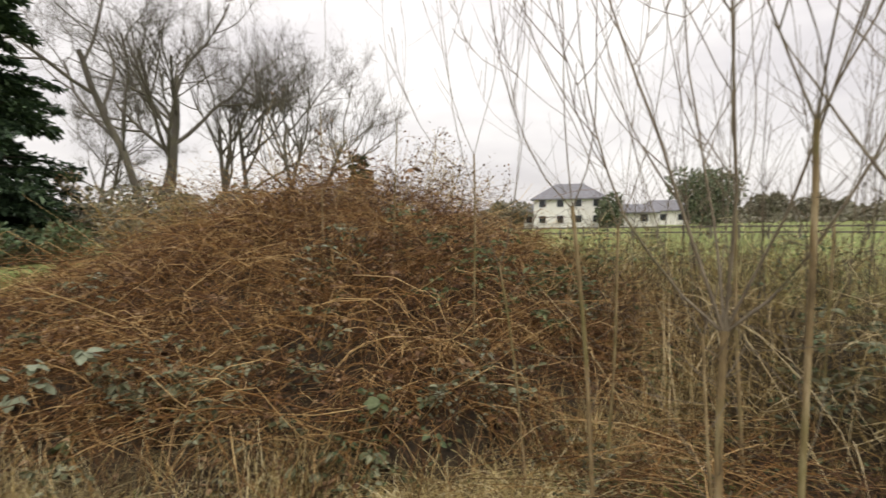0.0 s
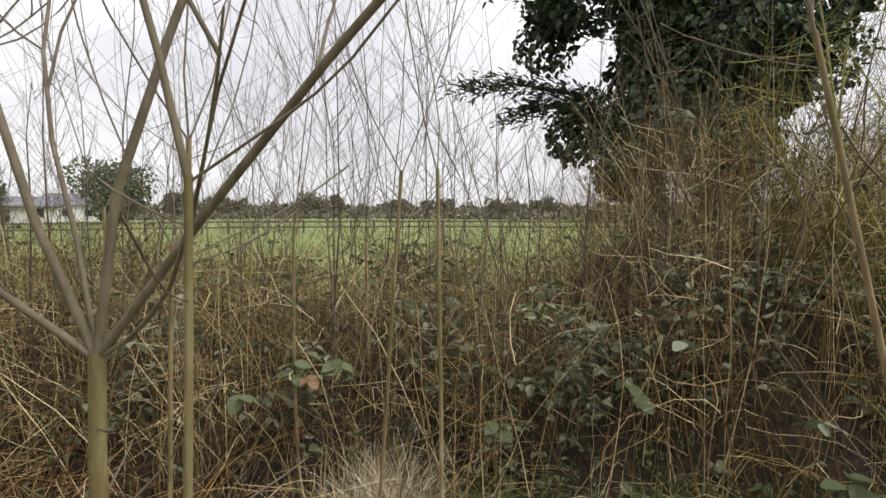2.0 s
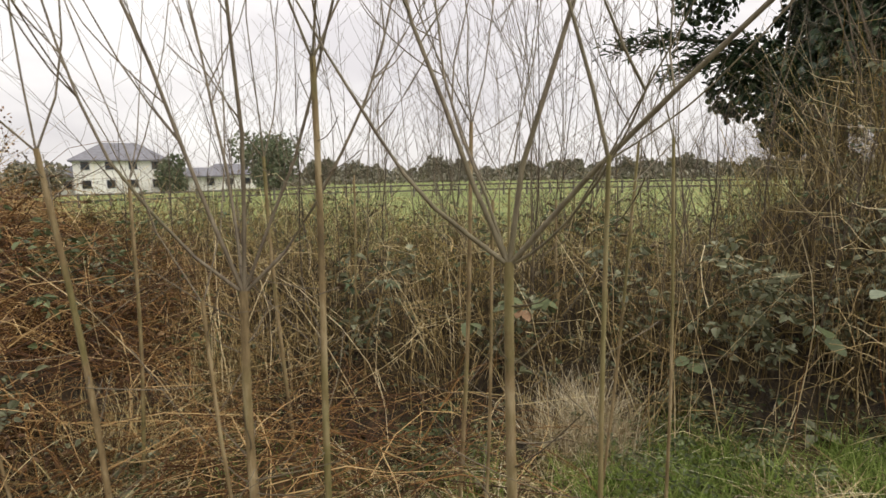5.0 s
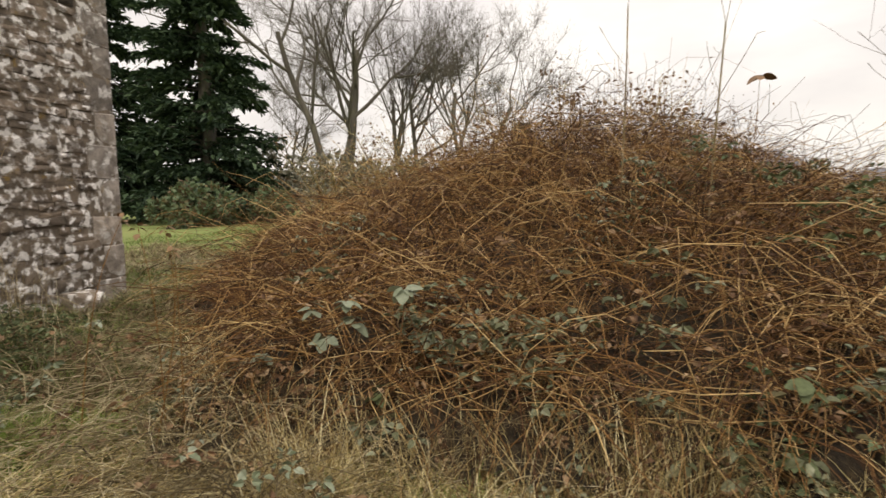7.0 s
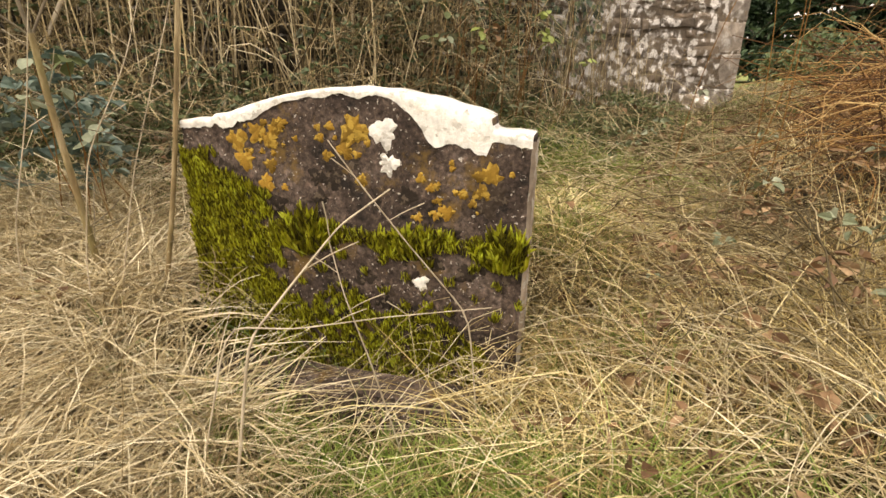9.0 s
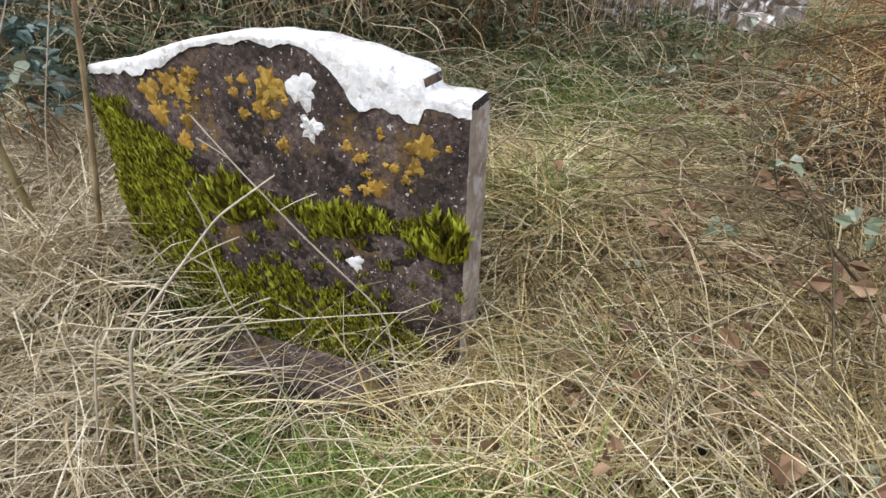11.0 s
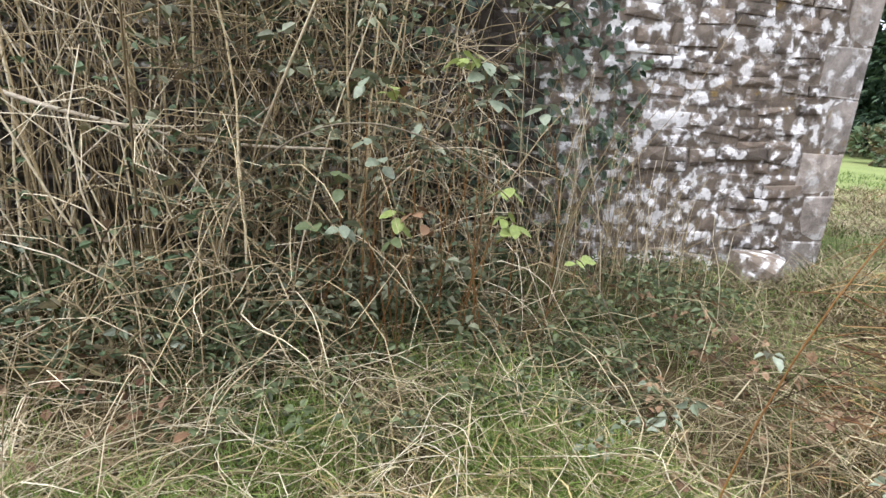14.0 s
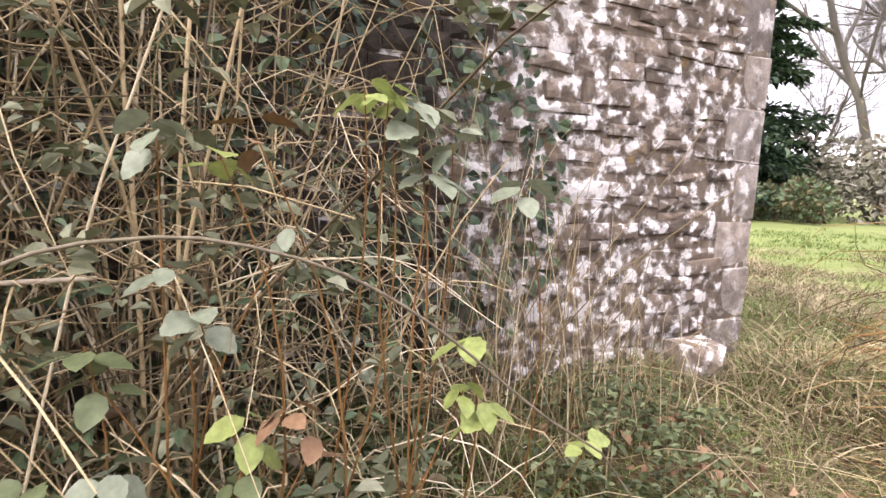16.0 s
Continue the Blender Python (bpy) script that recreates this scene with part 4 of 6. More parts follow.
def old_wall():
    wall = tagged(empty("wall_west", (WALL_X, 0, 0)), "ruined rubble stone wall crusted with white lichen", "wall", kind="structure")
    bm = bmesh.new()
    bmesh.ops.create_cube(bm, size=1)
    for v in bm.verts:
        v.co = (-0.398 + v.co.x * 0.70, (WALL_END - 0.02 - 6.0) / 2 + v.co.y * (WALL_END - 0.02 + 6.0), (WALL_TOP - 0.6) / 2 + v.co.z * (WALL_TOP + 0.6))
    me = bpy.data.meshes.new("wall_core")
    bm.to_mesh(me)
    bm.free()
    me.materials.append(M_MORTAR)
    part("wall_core", me, wall)
    kinds = [stone_mesh(i, 0.14) for i in range(14)]
    quoin = [stone_mesh(40 + i, 0.03) for i in range(4)]
    for q in quoin:
        q.materials.clear()
        q.materials.append(M_QUOIN)
    r = random.Random(5)
    z, rest = -0.15, []
    while z < WALL_TOP:
        h = r.uniform(0.05, 0.115)
        y = WALL_END - (0.30 if int(z / 0.3) % 2 else 0.21)
        while y > -3.2:
            w = r.uniform(0.09, 0.34)
            dz = r.uniform(-0.02, 0.02)
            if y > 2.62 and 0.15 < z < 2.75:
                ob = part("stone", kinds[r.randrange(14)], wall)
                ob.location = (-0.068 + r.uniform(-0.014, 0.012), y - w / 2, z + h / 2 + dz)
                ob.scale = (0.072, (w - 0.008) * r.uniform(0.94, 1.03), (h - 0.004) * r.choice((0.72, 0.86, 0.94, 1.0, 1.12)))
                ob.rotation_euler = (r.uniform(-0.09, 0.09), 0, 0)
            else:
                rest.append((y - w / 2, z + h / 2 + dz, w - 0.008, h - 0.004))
            y -= w
        z += h
    z = -0.15
    i = 0
    while z < WALL_TOP:
        h = 0.3 + r.uniform(-0.03, 0.03)
        w = 0.30 if i % 2 else 0.21
        ob = part("quoin", quoin[i % 4], wall, "dressed grey corner stone")
        ob.location, ob.scale = (-0.082, WALL_END - w / 2 + 0.02, z + h / 2), (0.10, w, h + 0.004)
        z += h
        i += 1
    src = kinds[0]
    co = np.array([v.co for v in src.vertices])
    fs = [list(p.vertices) for p in src.polygons]
    tri = np.array([t for f in fs for t in ([f[:3], [f[0], f[2], f[3]]] if len(f) == 4 else [f])])
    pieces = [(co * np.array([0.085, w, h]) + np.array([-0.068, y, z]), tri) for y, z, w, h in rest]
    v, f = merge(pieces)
    # the darker stone colour carries the shade behind the growth
    ob = part("stones_behind_growth", mesh_np("stones_behind_growth", v, f, M_SHADED, False), wall)
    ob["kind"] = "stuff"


# ---- headstone ----
HS = Matrix.Translation((-2.529, 0.866, 0)) @ Matrix.Rotation(-radians(27.66), 4, "Z")   # y runs along the stone, +x is its face


def headstone():
    stone = tagged(empty("headstone"), "weathered headstone with curved top, moss and lichen", "headstone")
    stone.matrix_world = HS
    prof = [(-0.83, -0.55), (0.318, -0.55), (0.318, 0.445), (0.20, 0.455), (0.195, 0.49)]
    for i in range(1, 24):
        a = i / 24
        s = 0.195 - a * (0.195 + 0.70)
        prof.append((s, 0.49 - 0.04 * a + 0.088 * math.sin(math.pi * a) ** 0.9))
    prof += [(-0.70, 0.465), (-0.705, 0.452), (-0.83, 0.44)]
    D = 0.13
    bm = bmesh.new()
    front = [bm.verts.new((0, s, z)) for s, z in prof]
    bm.faces.new(front)
    ext = bmesh.ops.extrude_face_region(bm, geom=bm.faces[:])
    for v in [e for e in ext["geom"] if isinstance(e, bmesh.types.BMVert)]:
        v.co.x -= D
    bmesh.ops.recalc_face_normals(bm, faces=bm.faces[:])
    edges = [e for e in bm.edges if abs(e.verts[0].co.x - e.verts[1].co.x) < 1e-6]
    bmesh.ops.bevel(bm, geom=edges, offset=0.008, segments=2, affect="EDGES")
    me = bpy.data.meshes.new("slab")
    bm.to_mesh(me)
    bm.free()
    me.materials.append(M_GRAVE)
    part("slab", me, stone, "dark brown pitted stone slab")

    # pale crust over the top edge, spilling unevenly down the face
    top = [p for p in prof[2:] if p[1] > 0.42]
    ss, zz = np.array([p[0] for p in top])[::-1], np.array([p[1] for p in top])[::-1]
    s = np.linspace(-0.825, 0.314, 150)
    z = np.interp(s, ss, zz)
    drop = 0.020 + 0.088 * smooth(-0.10, 0.03, s) * (1 - smooth(0.185, 0.205, s)) + 0.020 * np.exp(-((s + 0.62) / 0.11) ** 2) + 0.012 * smooth(0.2, 0.21, s)
    ragged = 1.6 * np.convolve(rng.uniform(-1, 1, 158), np.ones(7) / 7, "same")[4:-4] + 0.5 * np.sin(s * 37) * np.sin(s * 17 + 1)
    drop = np.clip(drop * (1 + 0.14 * ragged) + 0.008 * ragged, 0.008, None)
    rows = [np.stack([np.full(150, 0.0035), s, z - drop], -1), np.stack([np.full(150, 0.005), s, z - drop * 0.4], -1), np.stack([np.full(150, 0.004), s, z + 0.001], -1),
            np.stack([np.full(150, -0.006), s, z + 0.005], -1), np.stack([np.full(150, -D + 0.004), s, z + 0.005 + 0.002 * np.sin(s * 50)], -1), np.stack([np.full(150, -D - 0.004), s, z - 0.03], -1)]
    V = np.stack(rows, 0)
    idx = np.arange(6 * 150).reshape(6, 150)
    F = np.stack([idx[:-1, :-1], idx[:-1, 1:], idx[1:, 1:], idx[1:, :-1]], -1).reshape(-1, 4)
    part("white_crust", mesh_np("white_crust", V, F, M_LICHEN_W), stone, "white lichen crust along the top edge")

    # grey-tan crust on the narrow side of the slab, its paleness painting the light there
    gx, gz = np.meshgrid(np.array([-D + 0.004, -0.11, -0.085, -0.06, -0.035, -0.006, 0.0025]), np.linspace(-0.50, 0.435, 40), indexing="ij")
    V = np.stack([gx, np.where(gx > 0, 0.309, 0.3185) + 0.0045 * np.abs(np.sin(gx * 190 + 3) * np.sin(gz * 83)) + rng.uniform(0, 0.0018, gx.shape), gz], -1)
    idx = np.arange(7 * 40).reshape(7, 40)
    F = np.stack([idx[:-1, :-1], idx[1:, :-1], idx[1:, 1:], idx[:-1, 1:]], -1).reshape(-1, 4)
    part("side_crust", mesh_np("side_crust", V, F, M_LIT_EDGE), stone, "grey-tan weathered side of the slab, paled for the light on it")

    def patch(sc, zc, r, seed, mat, name, label):
        q = random.Random(seed)
        n = 26
        p1, p2 = q.uniform(0, 6.28), q.uniform(0, 6.28)
        rad = [r * (0.85 + 0.17 * math.sin(3 * i * 6.283 / n + p1) + 0.12 * math.sin(7 * i * 6.283 / n + p2) + 0.34 * (q.random() - 0.5)) for i in range(n)]
        bmp = bmesh.new()
        c = bmp.verts.new((0.005, sc, zc))
        ring = [bmp.verts.new((0.004, sc + 0.6 * rad[i] * math.cos(i * 6.283 / n), zc + 0.6 * rad[i] * math.sin(i * 6.283 / n))) for i in range(n)]
        rim = [bmp.verts.new((0.0005, sc + rad[i] * math.cos(i * 6.283 / n), zc + rad[i] * math.sin(i * 6.283 / n))) for i in range(n)]
        for i in range(n):
            j = (i + 1) % n
            bmp.faces.new((c, ring[i], ring[j]))
            bmp.faces.new((ring[i], rim[i], rim[j], ring[j]))
        m2 = bpy.data.meshes.new(name)
        bmp.to_mesh(m2)
        bmp.free()
        m2.materials.append(mat)
        return part(name, m2, stone, label)

    for k, (sc, zc, r) in enumerate(((-0.125, 0.44, 0.047), (-0.11, 0.345, 0.036), (-0.01, -0.03, 0.03), (-0.62, 0.0, 0.022))):
        patch(sc, zc, r, k, M_LICHEN_W, "lichen_patch", "round white lichen patch")
    q = random.Random(3)
    for k, (sc, zc, r) in enumerate(((-0.62, 0.39, 0.04), (-0.55, 0.42, 0.035), (-0.60, 0.33, 0.035), (-0.51, 0.32, 0.026), (-0.5, 0.40, 0.03), (-0.22, 0.44, 0.05), (-0.25, 0.38, 0.03), (-0.2, 0.29, 0.022),
                                     (-0.31, 0.36, 0.022), (0.2, 0.33, 0.04), (0.18, 0.28, 0.03), (0.07, 0.21, 0.028), (-0.46, 0.45, 0.022), (-0.53, 0.26, 0.03), (0.12, 0.27, 0.018), (0.02, 0.28, 0.016))):
        patch(sc, zc, r, 20 + k, M_LICHEN_O, "orange_lichen", "orange lichen rosette")

    for k in range(46):
        home = q.choice(((-0.58, 0.37), (-0.48, 0.40), (-0.24, 0.40), (0.17, 0.29), (0.05, 0.22)))
        patch(q.gauss(home[0], 0.06), min(0.45, q.gauss(home[1], 0.05)), q.uniform(0.006, 0.019), 300 + k, M_LICHEN_O, "orange_lichen", "small ochre lichen rosette").location.x = -0.0008
    for k in range(70):
        sc, zc, r = q.uniform(-0.72, 0.27), q.uniform(-0.30, 0.36), q.uniform(0.015, 0.05)
        patch(sc, zc, r, 50 + k, M_LICHEN_D, "dark_lichen", "blackish crust of lichen").location.x = -0.0020 - 0.00003 * k + 0.0005

    # moss: short tufts that hang and stand out of the face
    n = 90000
    sm, zm = rng.uniform(-0.83, 0.318, n), rng.uniform(-0.5, 0.38, n)
    fray = 0.035 * np.sin(zm * 37) + 0.025 * np.sin(zm * 83 + sm * 20)
    left = (sm < -0.745 + 0.235 * np.clip((0.36 - zm) / 0.2, 0, 1) + fray) & (zm < 0.345)
    clumpy = np.maximum(np.exp(-((sm + 0.40) / 0.10) ** 2), np.maximum(0.62 * np.exp(-((sm + 0.05) / 0.13) ** 2), 1.0 * np.exp(-((sm - 0.26) / 0.09) ** 2)))
    line = 0.085 + 0.015 * np.sin(sm * 19)
    band = (np.abs(zm - line) < 0.018 + 0.030 * clumpy) & (sm > -0.52) & (rng.random(n) < 0.25 + 0.8 * clumpy)
    low = (zm < -0.13 + 0.035 * np.sin(sm * 17) + 0.02 * np.sin(sm * 51)) & (sm < 0.13 + 0.10 * np.sin(zm * 15))
    spots = (zm < 0.06) & (zm > -0.16) & (np.sin(sm * 43 + 1) * np.sin(zm * 61) > 0.72)
    tuft = np.sin(sm * 71 + 3 * np.sin(zm * 23)) * np.sin(zm * 67 + 2 * np.sin(sm * 31)) > -0.35 - 0.4 * (sm < -0.45)
    ok = (left | band | low | spots) & (tuft | band) & (rng.random(n) < np.where(band, 1.0, 0.75))
    sm, zm, tall = sm[ok], zm[ok], np.where(band, 0.45 + 0.9 * clumpy, 0.52)[ok]
    m = len(sm)
    ln = rng.uniform(0.025, 0.085, m) * tall * (0.55 + 0.42 * np.abs(np.sin(sm * 41 + zm * 13)))
    d = np.stack([rng.uniform(0.12, 0.5, m), rng.normal(0, 0.2, m), rng.uniform(0.5, 1.1, m)], -1)
    base = np.stack([np.full(m, 0.001), sm, zm], -1)
    v, f = leaves(base, d, np.tile(np.array([1.0, 0.0, 0.3]), (m, 1)) + rng.normal(0, 0.5, (m, 3)), ln, 0.13, 0.08)
    part("moss", mesh_np("headstone_moss", v, f, M_MOSS, False), stone, "thick yellow-green moss")

    base = tagged(empty("kerb_stone"), "dark mossy kerb stone sunk in front of the headstone", "kerb stone")
    base.matrix_world = HS
    bm = bmesh.new()
    bmesh.ops.create_cube(bm, size=1)
    for v in bm.verts:
        v.co = (0.10 + v.co.x * 0.16, -0.30 + v.co.y * 1.0, -0.435 + v.co.z * 0.14)
    bmesh.ops.bevel(bm, geom=bm.edges[:], offset=0.015, segments=2, affect="EDGES")
    me = bpy.data.meshes.new("kerb_block")
    bm.to_mesh(me)
    bm.free()
    me.materials.append(M_GRAVE)
    part("kerb_block", me, base)


headstone()


# ---- saplings ----
def limb(p0, direction, length, r0, k=8, curl=0.25, seed=0):
    """A limb that leaves at a slant and turns upward."""
    q = random.Random(seed)
    d = Vector(direction).normalized()
    pts, p = [Vector(p0)], Vector(p0)
    for _ in range(k - 1):
        d = (d + Vector((0, 0, curl / k * 3)) + Vector((q.gauss(0, 0.075), q.gauss(0, 0.075), q.gauss(0, 0.04)))).normalized()
        p = p + d * (length / (k - 1))
        pts.append(p.copy())
    return np.array(pts), np.linspace(r0, max(0.0015, r0 * 0.25), k)


def along(pts, t):
    f = t * (len(pts) - 1)
    i = min(int(f), len(pts) - 2)
    return pts[i] + (pts[i + 1] - pts[i]) * (f - i), unit(pts[i + 1] - pts[i])


def sapling(foot, fork_z, lean, r0, arms, seed, twigs=14, label="young bare tree with smooth olive-brown bark"):
    """foot x, y; arms: (heading in degrees, slant, length). lean: sideways drift per metre."""
    q = random.Random(seed)
    x, y = foot
    z0 = float(ground_z(np.array(x), np.array(y))) - 0.03
    t = tagged(empty("sapling", (x, y, z0)), label, "tree", group="saplings by the hedge")
    h = fork_z - z0
    k = 9
    tz = np.linspace(0, 1, k)
    stem = np.stack([lean[0] * h * tz + 0.012 * np.sin(tz * 5 + seed), lean[1] * h * tz + 0.012 * np.cos(tz * 4 + seed) - 0.012, h * tz], -1)
    rr = r0 * (1.15 - 0.25 * tz)
    v, f = tubes(stem[None], rr[None], 10)
    part("trunk", mesh_np("sapling_trunk", v, f, M_SAPLING), t)
    tip = stem[-1]
    fine = []
    for i, (head, slant, length, *more) in enumerate(arms):
        slant = slant if more else slant * 1.35
        share, turn_up = (more + [0.36, 0.40 + slant / 65][len(more):])[:2]
        a = radians(head)
        d = (math.cos(a) * math.sin(radians(slant)), math.sin(a) * math.sin(radians(slant)), math.cos(radians(slant)))
        pts, rad = limb(tip - np.array([0, 0, 0.01]), d, length, r0 * share, 10, turn_up, seed * 31 + i)
        v, f = tubes(pts[None], rad[None], 8)
        part("branch", mesh_np("sapling_branch", v, f, M_SAPTWIG), t)
        for j in range(max(2, int(length * (2.2 if more else 1.5)))):
            p, dd = along(pts, q.uniform(0.2, 0.97))
            side = unit(np.array([q.gauss(0, 1), q.gauss(0, 1), q.uniform(0.3, 1.4)]))
            pts2, rad2 = limb(p, dd * 0.7 + side, q.uniform(0.2, 0.75), min(0.0035, r0 * 0.2) * q.uniform(0.7, 1.2), 6, 0.2, seed * 77 + i * 9 + j)
            fine.append((pts2, rad2))
        for j in range((2 if more else 1) if length > 1.3 else 0):
            at = q.uniform(0.25, 0.7)
            p, dd = along(pts, at)
            a2 = a + q.choice((-1, 1)) * q.uniform(0.6, 1.9)
            pts2, rad2 = limb(p, dd * 0.35 + np.array([math.cos(a2), math.sin(a2), 0.15]), q.uniform(0.45, 0.95), r0 * share * (1 - 0.75 * at) * 0.62, 9, 0.42, seed * 19 + i * 5 + j)
            v, f = tubes(pts2[None], rad2[None], 6)
            part("branch", mesh_np("sapling_branch", v, f, M_SAPTWIG), t)
            for _ in range(3):
                p3, d3 = along(pts2, q.uniform(0.25, 0.95))
                fine.append(limb(p3, d3 * 0.6 + unit(np.array([q.gauss(0, 1), q.gauss(0, 1), q.uniform(0.2, 1.0)])), q.uniform(0.06, 0.3), 0.0022, 5, 0.2, seed * 23 + i * 11 + j))
    for j in range(twigs):
        p, dd = along(stem, q.uniform(0.15, 0.98))
        a = q.uniform(0, 6.283)
        pts2, rad2 = limb(p, (math.cos(a), math.sin(a), q.uniform(-0.1, 0.9)), q.uniform(0.08, 0.4), min(0.003, r0 * 0.18) * q.uniform(0.7, 1.2), 6, 0.15, seed * 53 + j)
        fine.append((pts2, rad2))
    for a, b in fine:
        v, f = tubes(a[None], b[None], 5)
        part("twig", mesh_np("sapling_twig", v, f, M_SAPTWIG), t)
    return t


SAPLINGS = [
    # foot, fork height, lean, radius, arms (heading, slant, length, thickness, upturn)
    ((1.535, 1.045), 1.16, (0.012, 0.0), 0.0138, ((120, 26, 2.1, 0.55, 0.32), (-60, 7, 2.3, 0.58, 0.03), (-60, 43, 2.6, 0.54, 0.10), (120, 62, 1.1, 0.5, 0.6), (-62, 66, 0.6, 0.32, 0.35), (60, 25, 1.8, 0.35, 0.2)), 1),
    ((1.16, 1.84), 1.03, (0.01, 0.0), 0.0150, ((142, 62, 1.7, 0.42, 0.75), (-38, 58, 1.7, 0.42, 0.6), (142, 12, 2.3, 0.5, 0.1), (-38, 8, 2.3, 0.5, 0.1), (-38, 22, 2.1, 0.4, 0.2), (90, 20, 2.0, 0.4, 0.2)), 2),
    ((1.47, 0.72), 1.42, (0.03, 0.02), 0.0058, ((120, 17, 1.4, 0.85, 0.02), (-60, 60, 0.55, 0.35, 0.12)), 3),
    ((1.32, 1.62), 1.75, (0.02, 0.02), 0.011, ((10, 25, 1.7), (150, 20, 1.9), (-90, 15, 1.8)), 4),
    ((0.85, 2.30), 1.5, (-0.06, 0.02), 0.010, ((10, 25, 1.7), (180, 35, 1.6), (90, 15, 1.9)), 5),
    ((2.05, 1.75), 1.6, (0.04, -0.02), 0.009, ((0, 25, 1.9), (180, 30, 1.7), (90, 12, 1.9)), 6),
    ((2.35, 1.25), 1.5, (0.06, -0.06), 0.006, ((-30, 20, 1.8), (130, 25, 1.6)), 7),
    ((1.75, 2.75), 1.5, (-0.03, 0.0), 0.010, ((40, 25, 2.0), (170, 30, 1.8), (-90, 12, 2.0)), 8),
    ((2.9, 2.15), 1.3, (0.0, 0.0), 0.008, ((0, 22, 2.2), (120, 25, 2.0), (-120, 20, 1.9)), 9),
    ((2.5, 3.2), 1.4, (0.02, 0.0), 0.008, ((0, 25, 2.0), (180, 20, 2.2)), 10),
    ((2.43, -0.31), 1.72, (0.0, 0.235), 0.0065, ((90, 14, 0.6, 0.8, 0.0), (0, 40, 0.3)), 11),
    ((2.18, -0.33), 2.0, (0.0, 0.17), 0.0102, ((90, 10, 0.8, 0.7, 0.0), (0, 30, 0.5)), 12),
    ((2.35, 0.95), 1.5, (0.06, 0.04), 0.006, ((20, 20, 1.4), (170, 20, 1.2)), 13),
    ((3.6, 2.3), 1.2, (0.0, 0.0), 0.009, ((0, 20, 2.0), (120, 22, 2.1), (-120, 22, 1.9)), 14),
    ((4.3, 2.6), 1.2, (0.0, 0.0), 0.009, ((30, 20, 2.1), (150, 22, 2.0), (-90, 22, 2.0)), 15),
    ((0.35, 3.6), 1.9, (0.0, 0.0), 0.007, ((20, 15, 1.4), (170, 20, 1.3)), 16),
    ((0.62, 2.75), 1.2, (-0.12, 0.0), 0.006, ((60, 20, 1.6), (160, 20, 1.9), (-20, 15, 1.7)), 17),
    ((1.05, 2.9), 1.4, (0.05, 0.0), 0.008, ((60, 20, 1.9), (160, 25, 1.9), (-20, 20, 1.9)), 18),
    ((1.75, 1.35), 1.3, (0.08, 0.02), 0.006, ((-20, 20, 1.7), (140, 22, 1.6)), 19),
    ((1.0, 1.45), 1.1, (-0.05, 0.03), 0.005, ((20, 20, 1.7), (140, 22, 1.8)), 20),
    ((-0.35, 4.6), 2.3, (0.03, 0.0), 0.006, ((60, 12, 1.4), (190, 12, 1.3)), 21),
    ((-0.9, 4.4), 2.4, (0.0, 0.0), 0.005, ((60, 12, 1.2),), 22),
    ((-2.88, -0.011), 0.86, (-0.04, 0.175), 0.008, ((80, 72, 0.9, 0.5, 0.1), (82, 40, 1.0, 0.5, 0.1), (100, 8, 1.0, 0.6, 0.1), (-80, 85, 0.5, 0.4, 0.1), (-100, 35, 0.9, 0.45, 0.1)), 23),
    ((-3.03, -0.227), 0.7, (0.012, -0.03), 0.011, ((-90, 15, 1.2, 0.6, 0.1), (-80, 55, 0.7, 0.4, 0.3), (90, 30, 0.9, 0.4, 0.3)), 24),
]
for foot, fz, lean, r0, arms, sd in SAPLINGS:
    sapling(foot, fz, lean, r0, arms, sd)


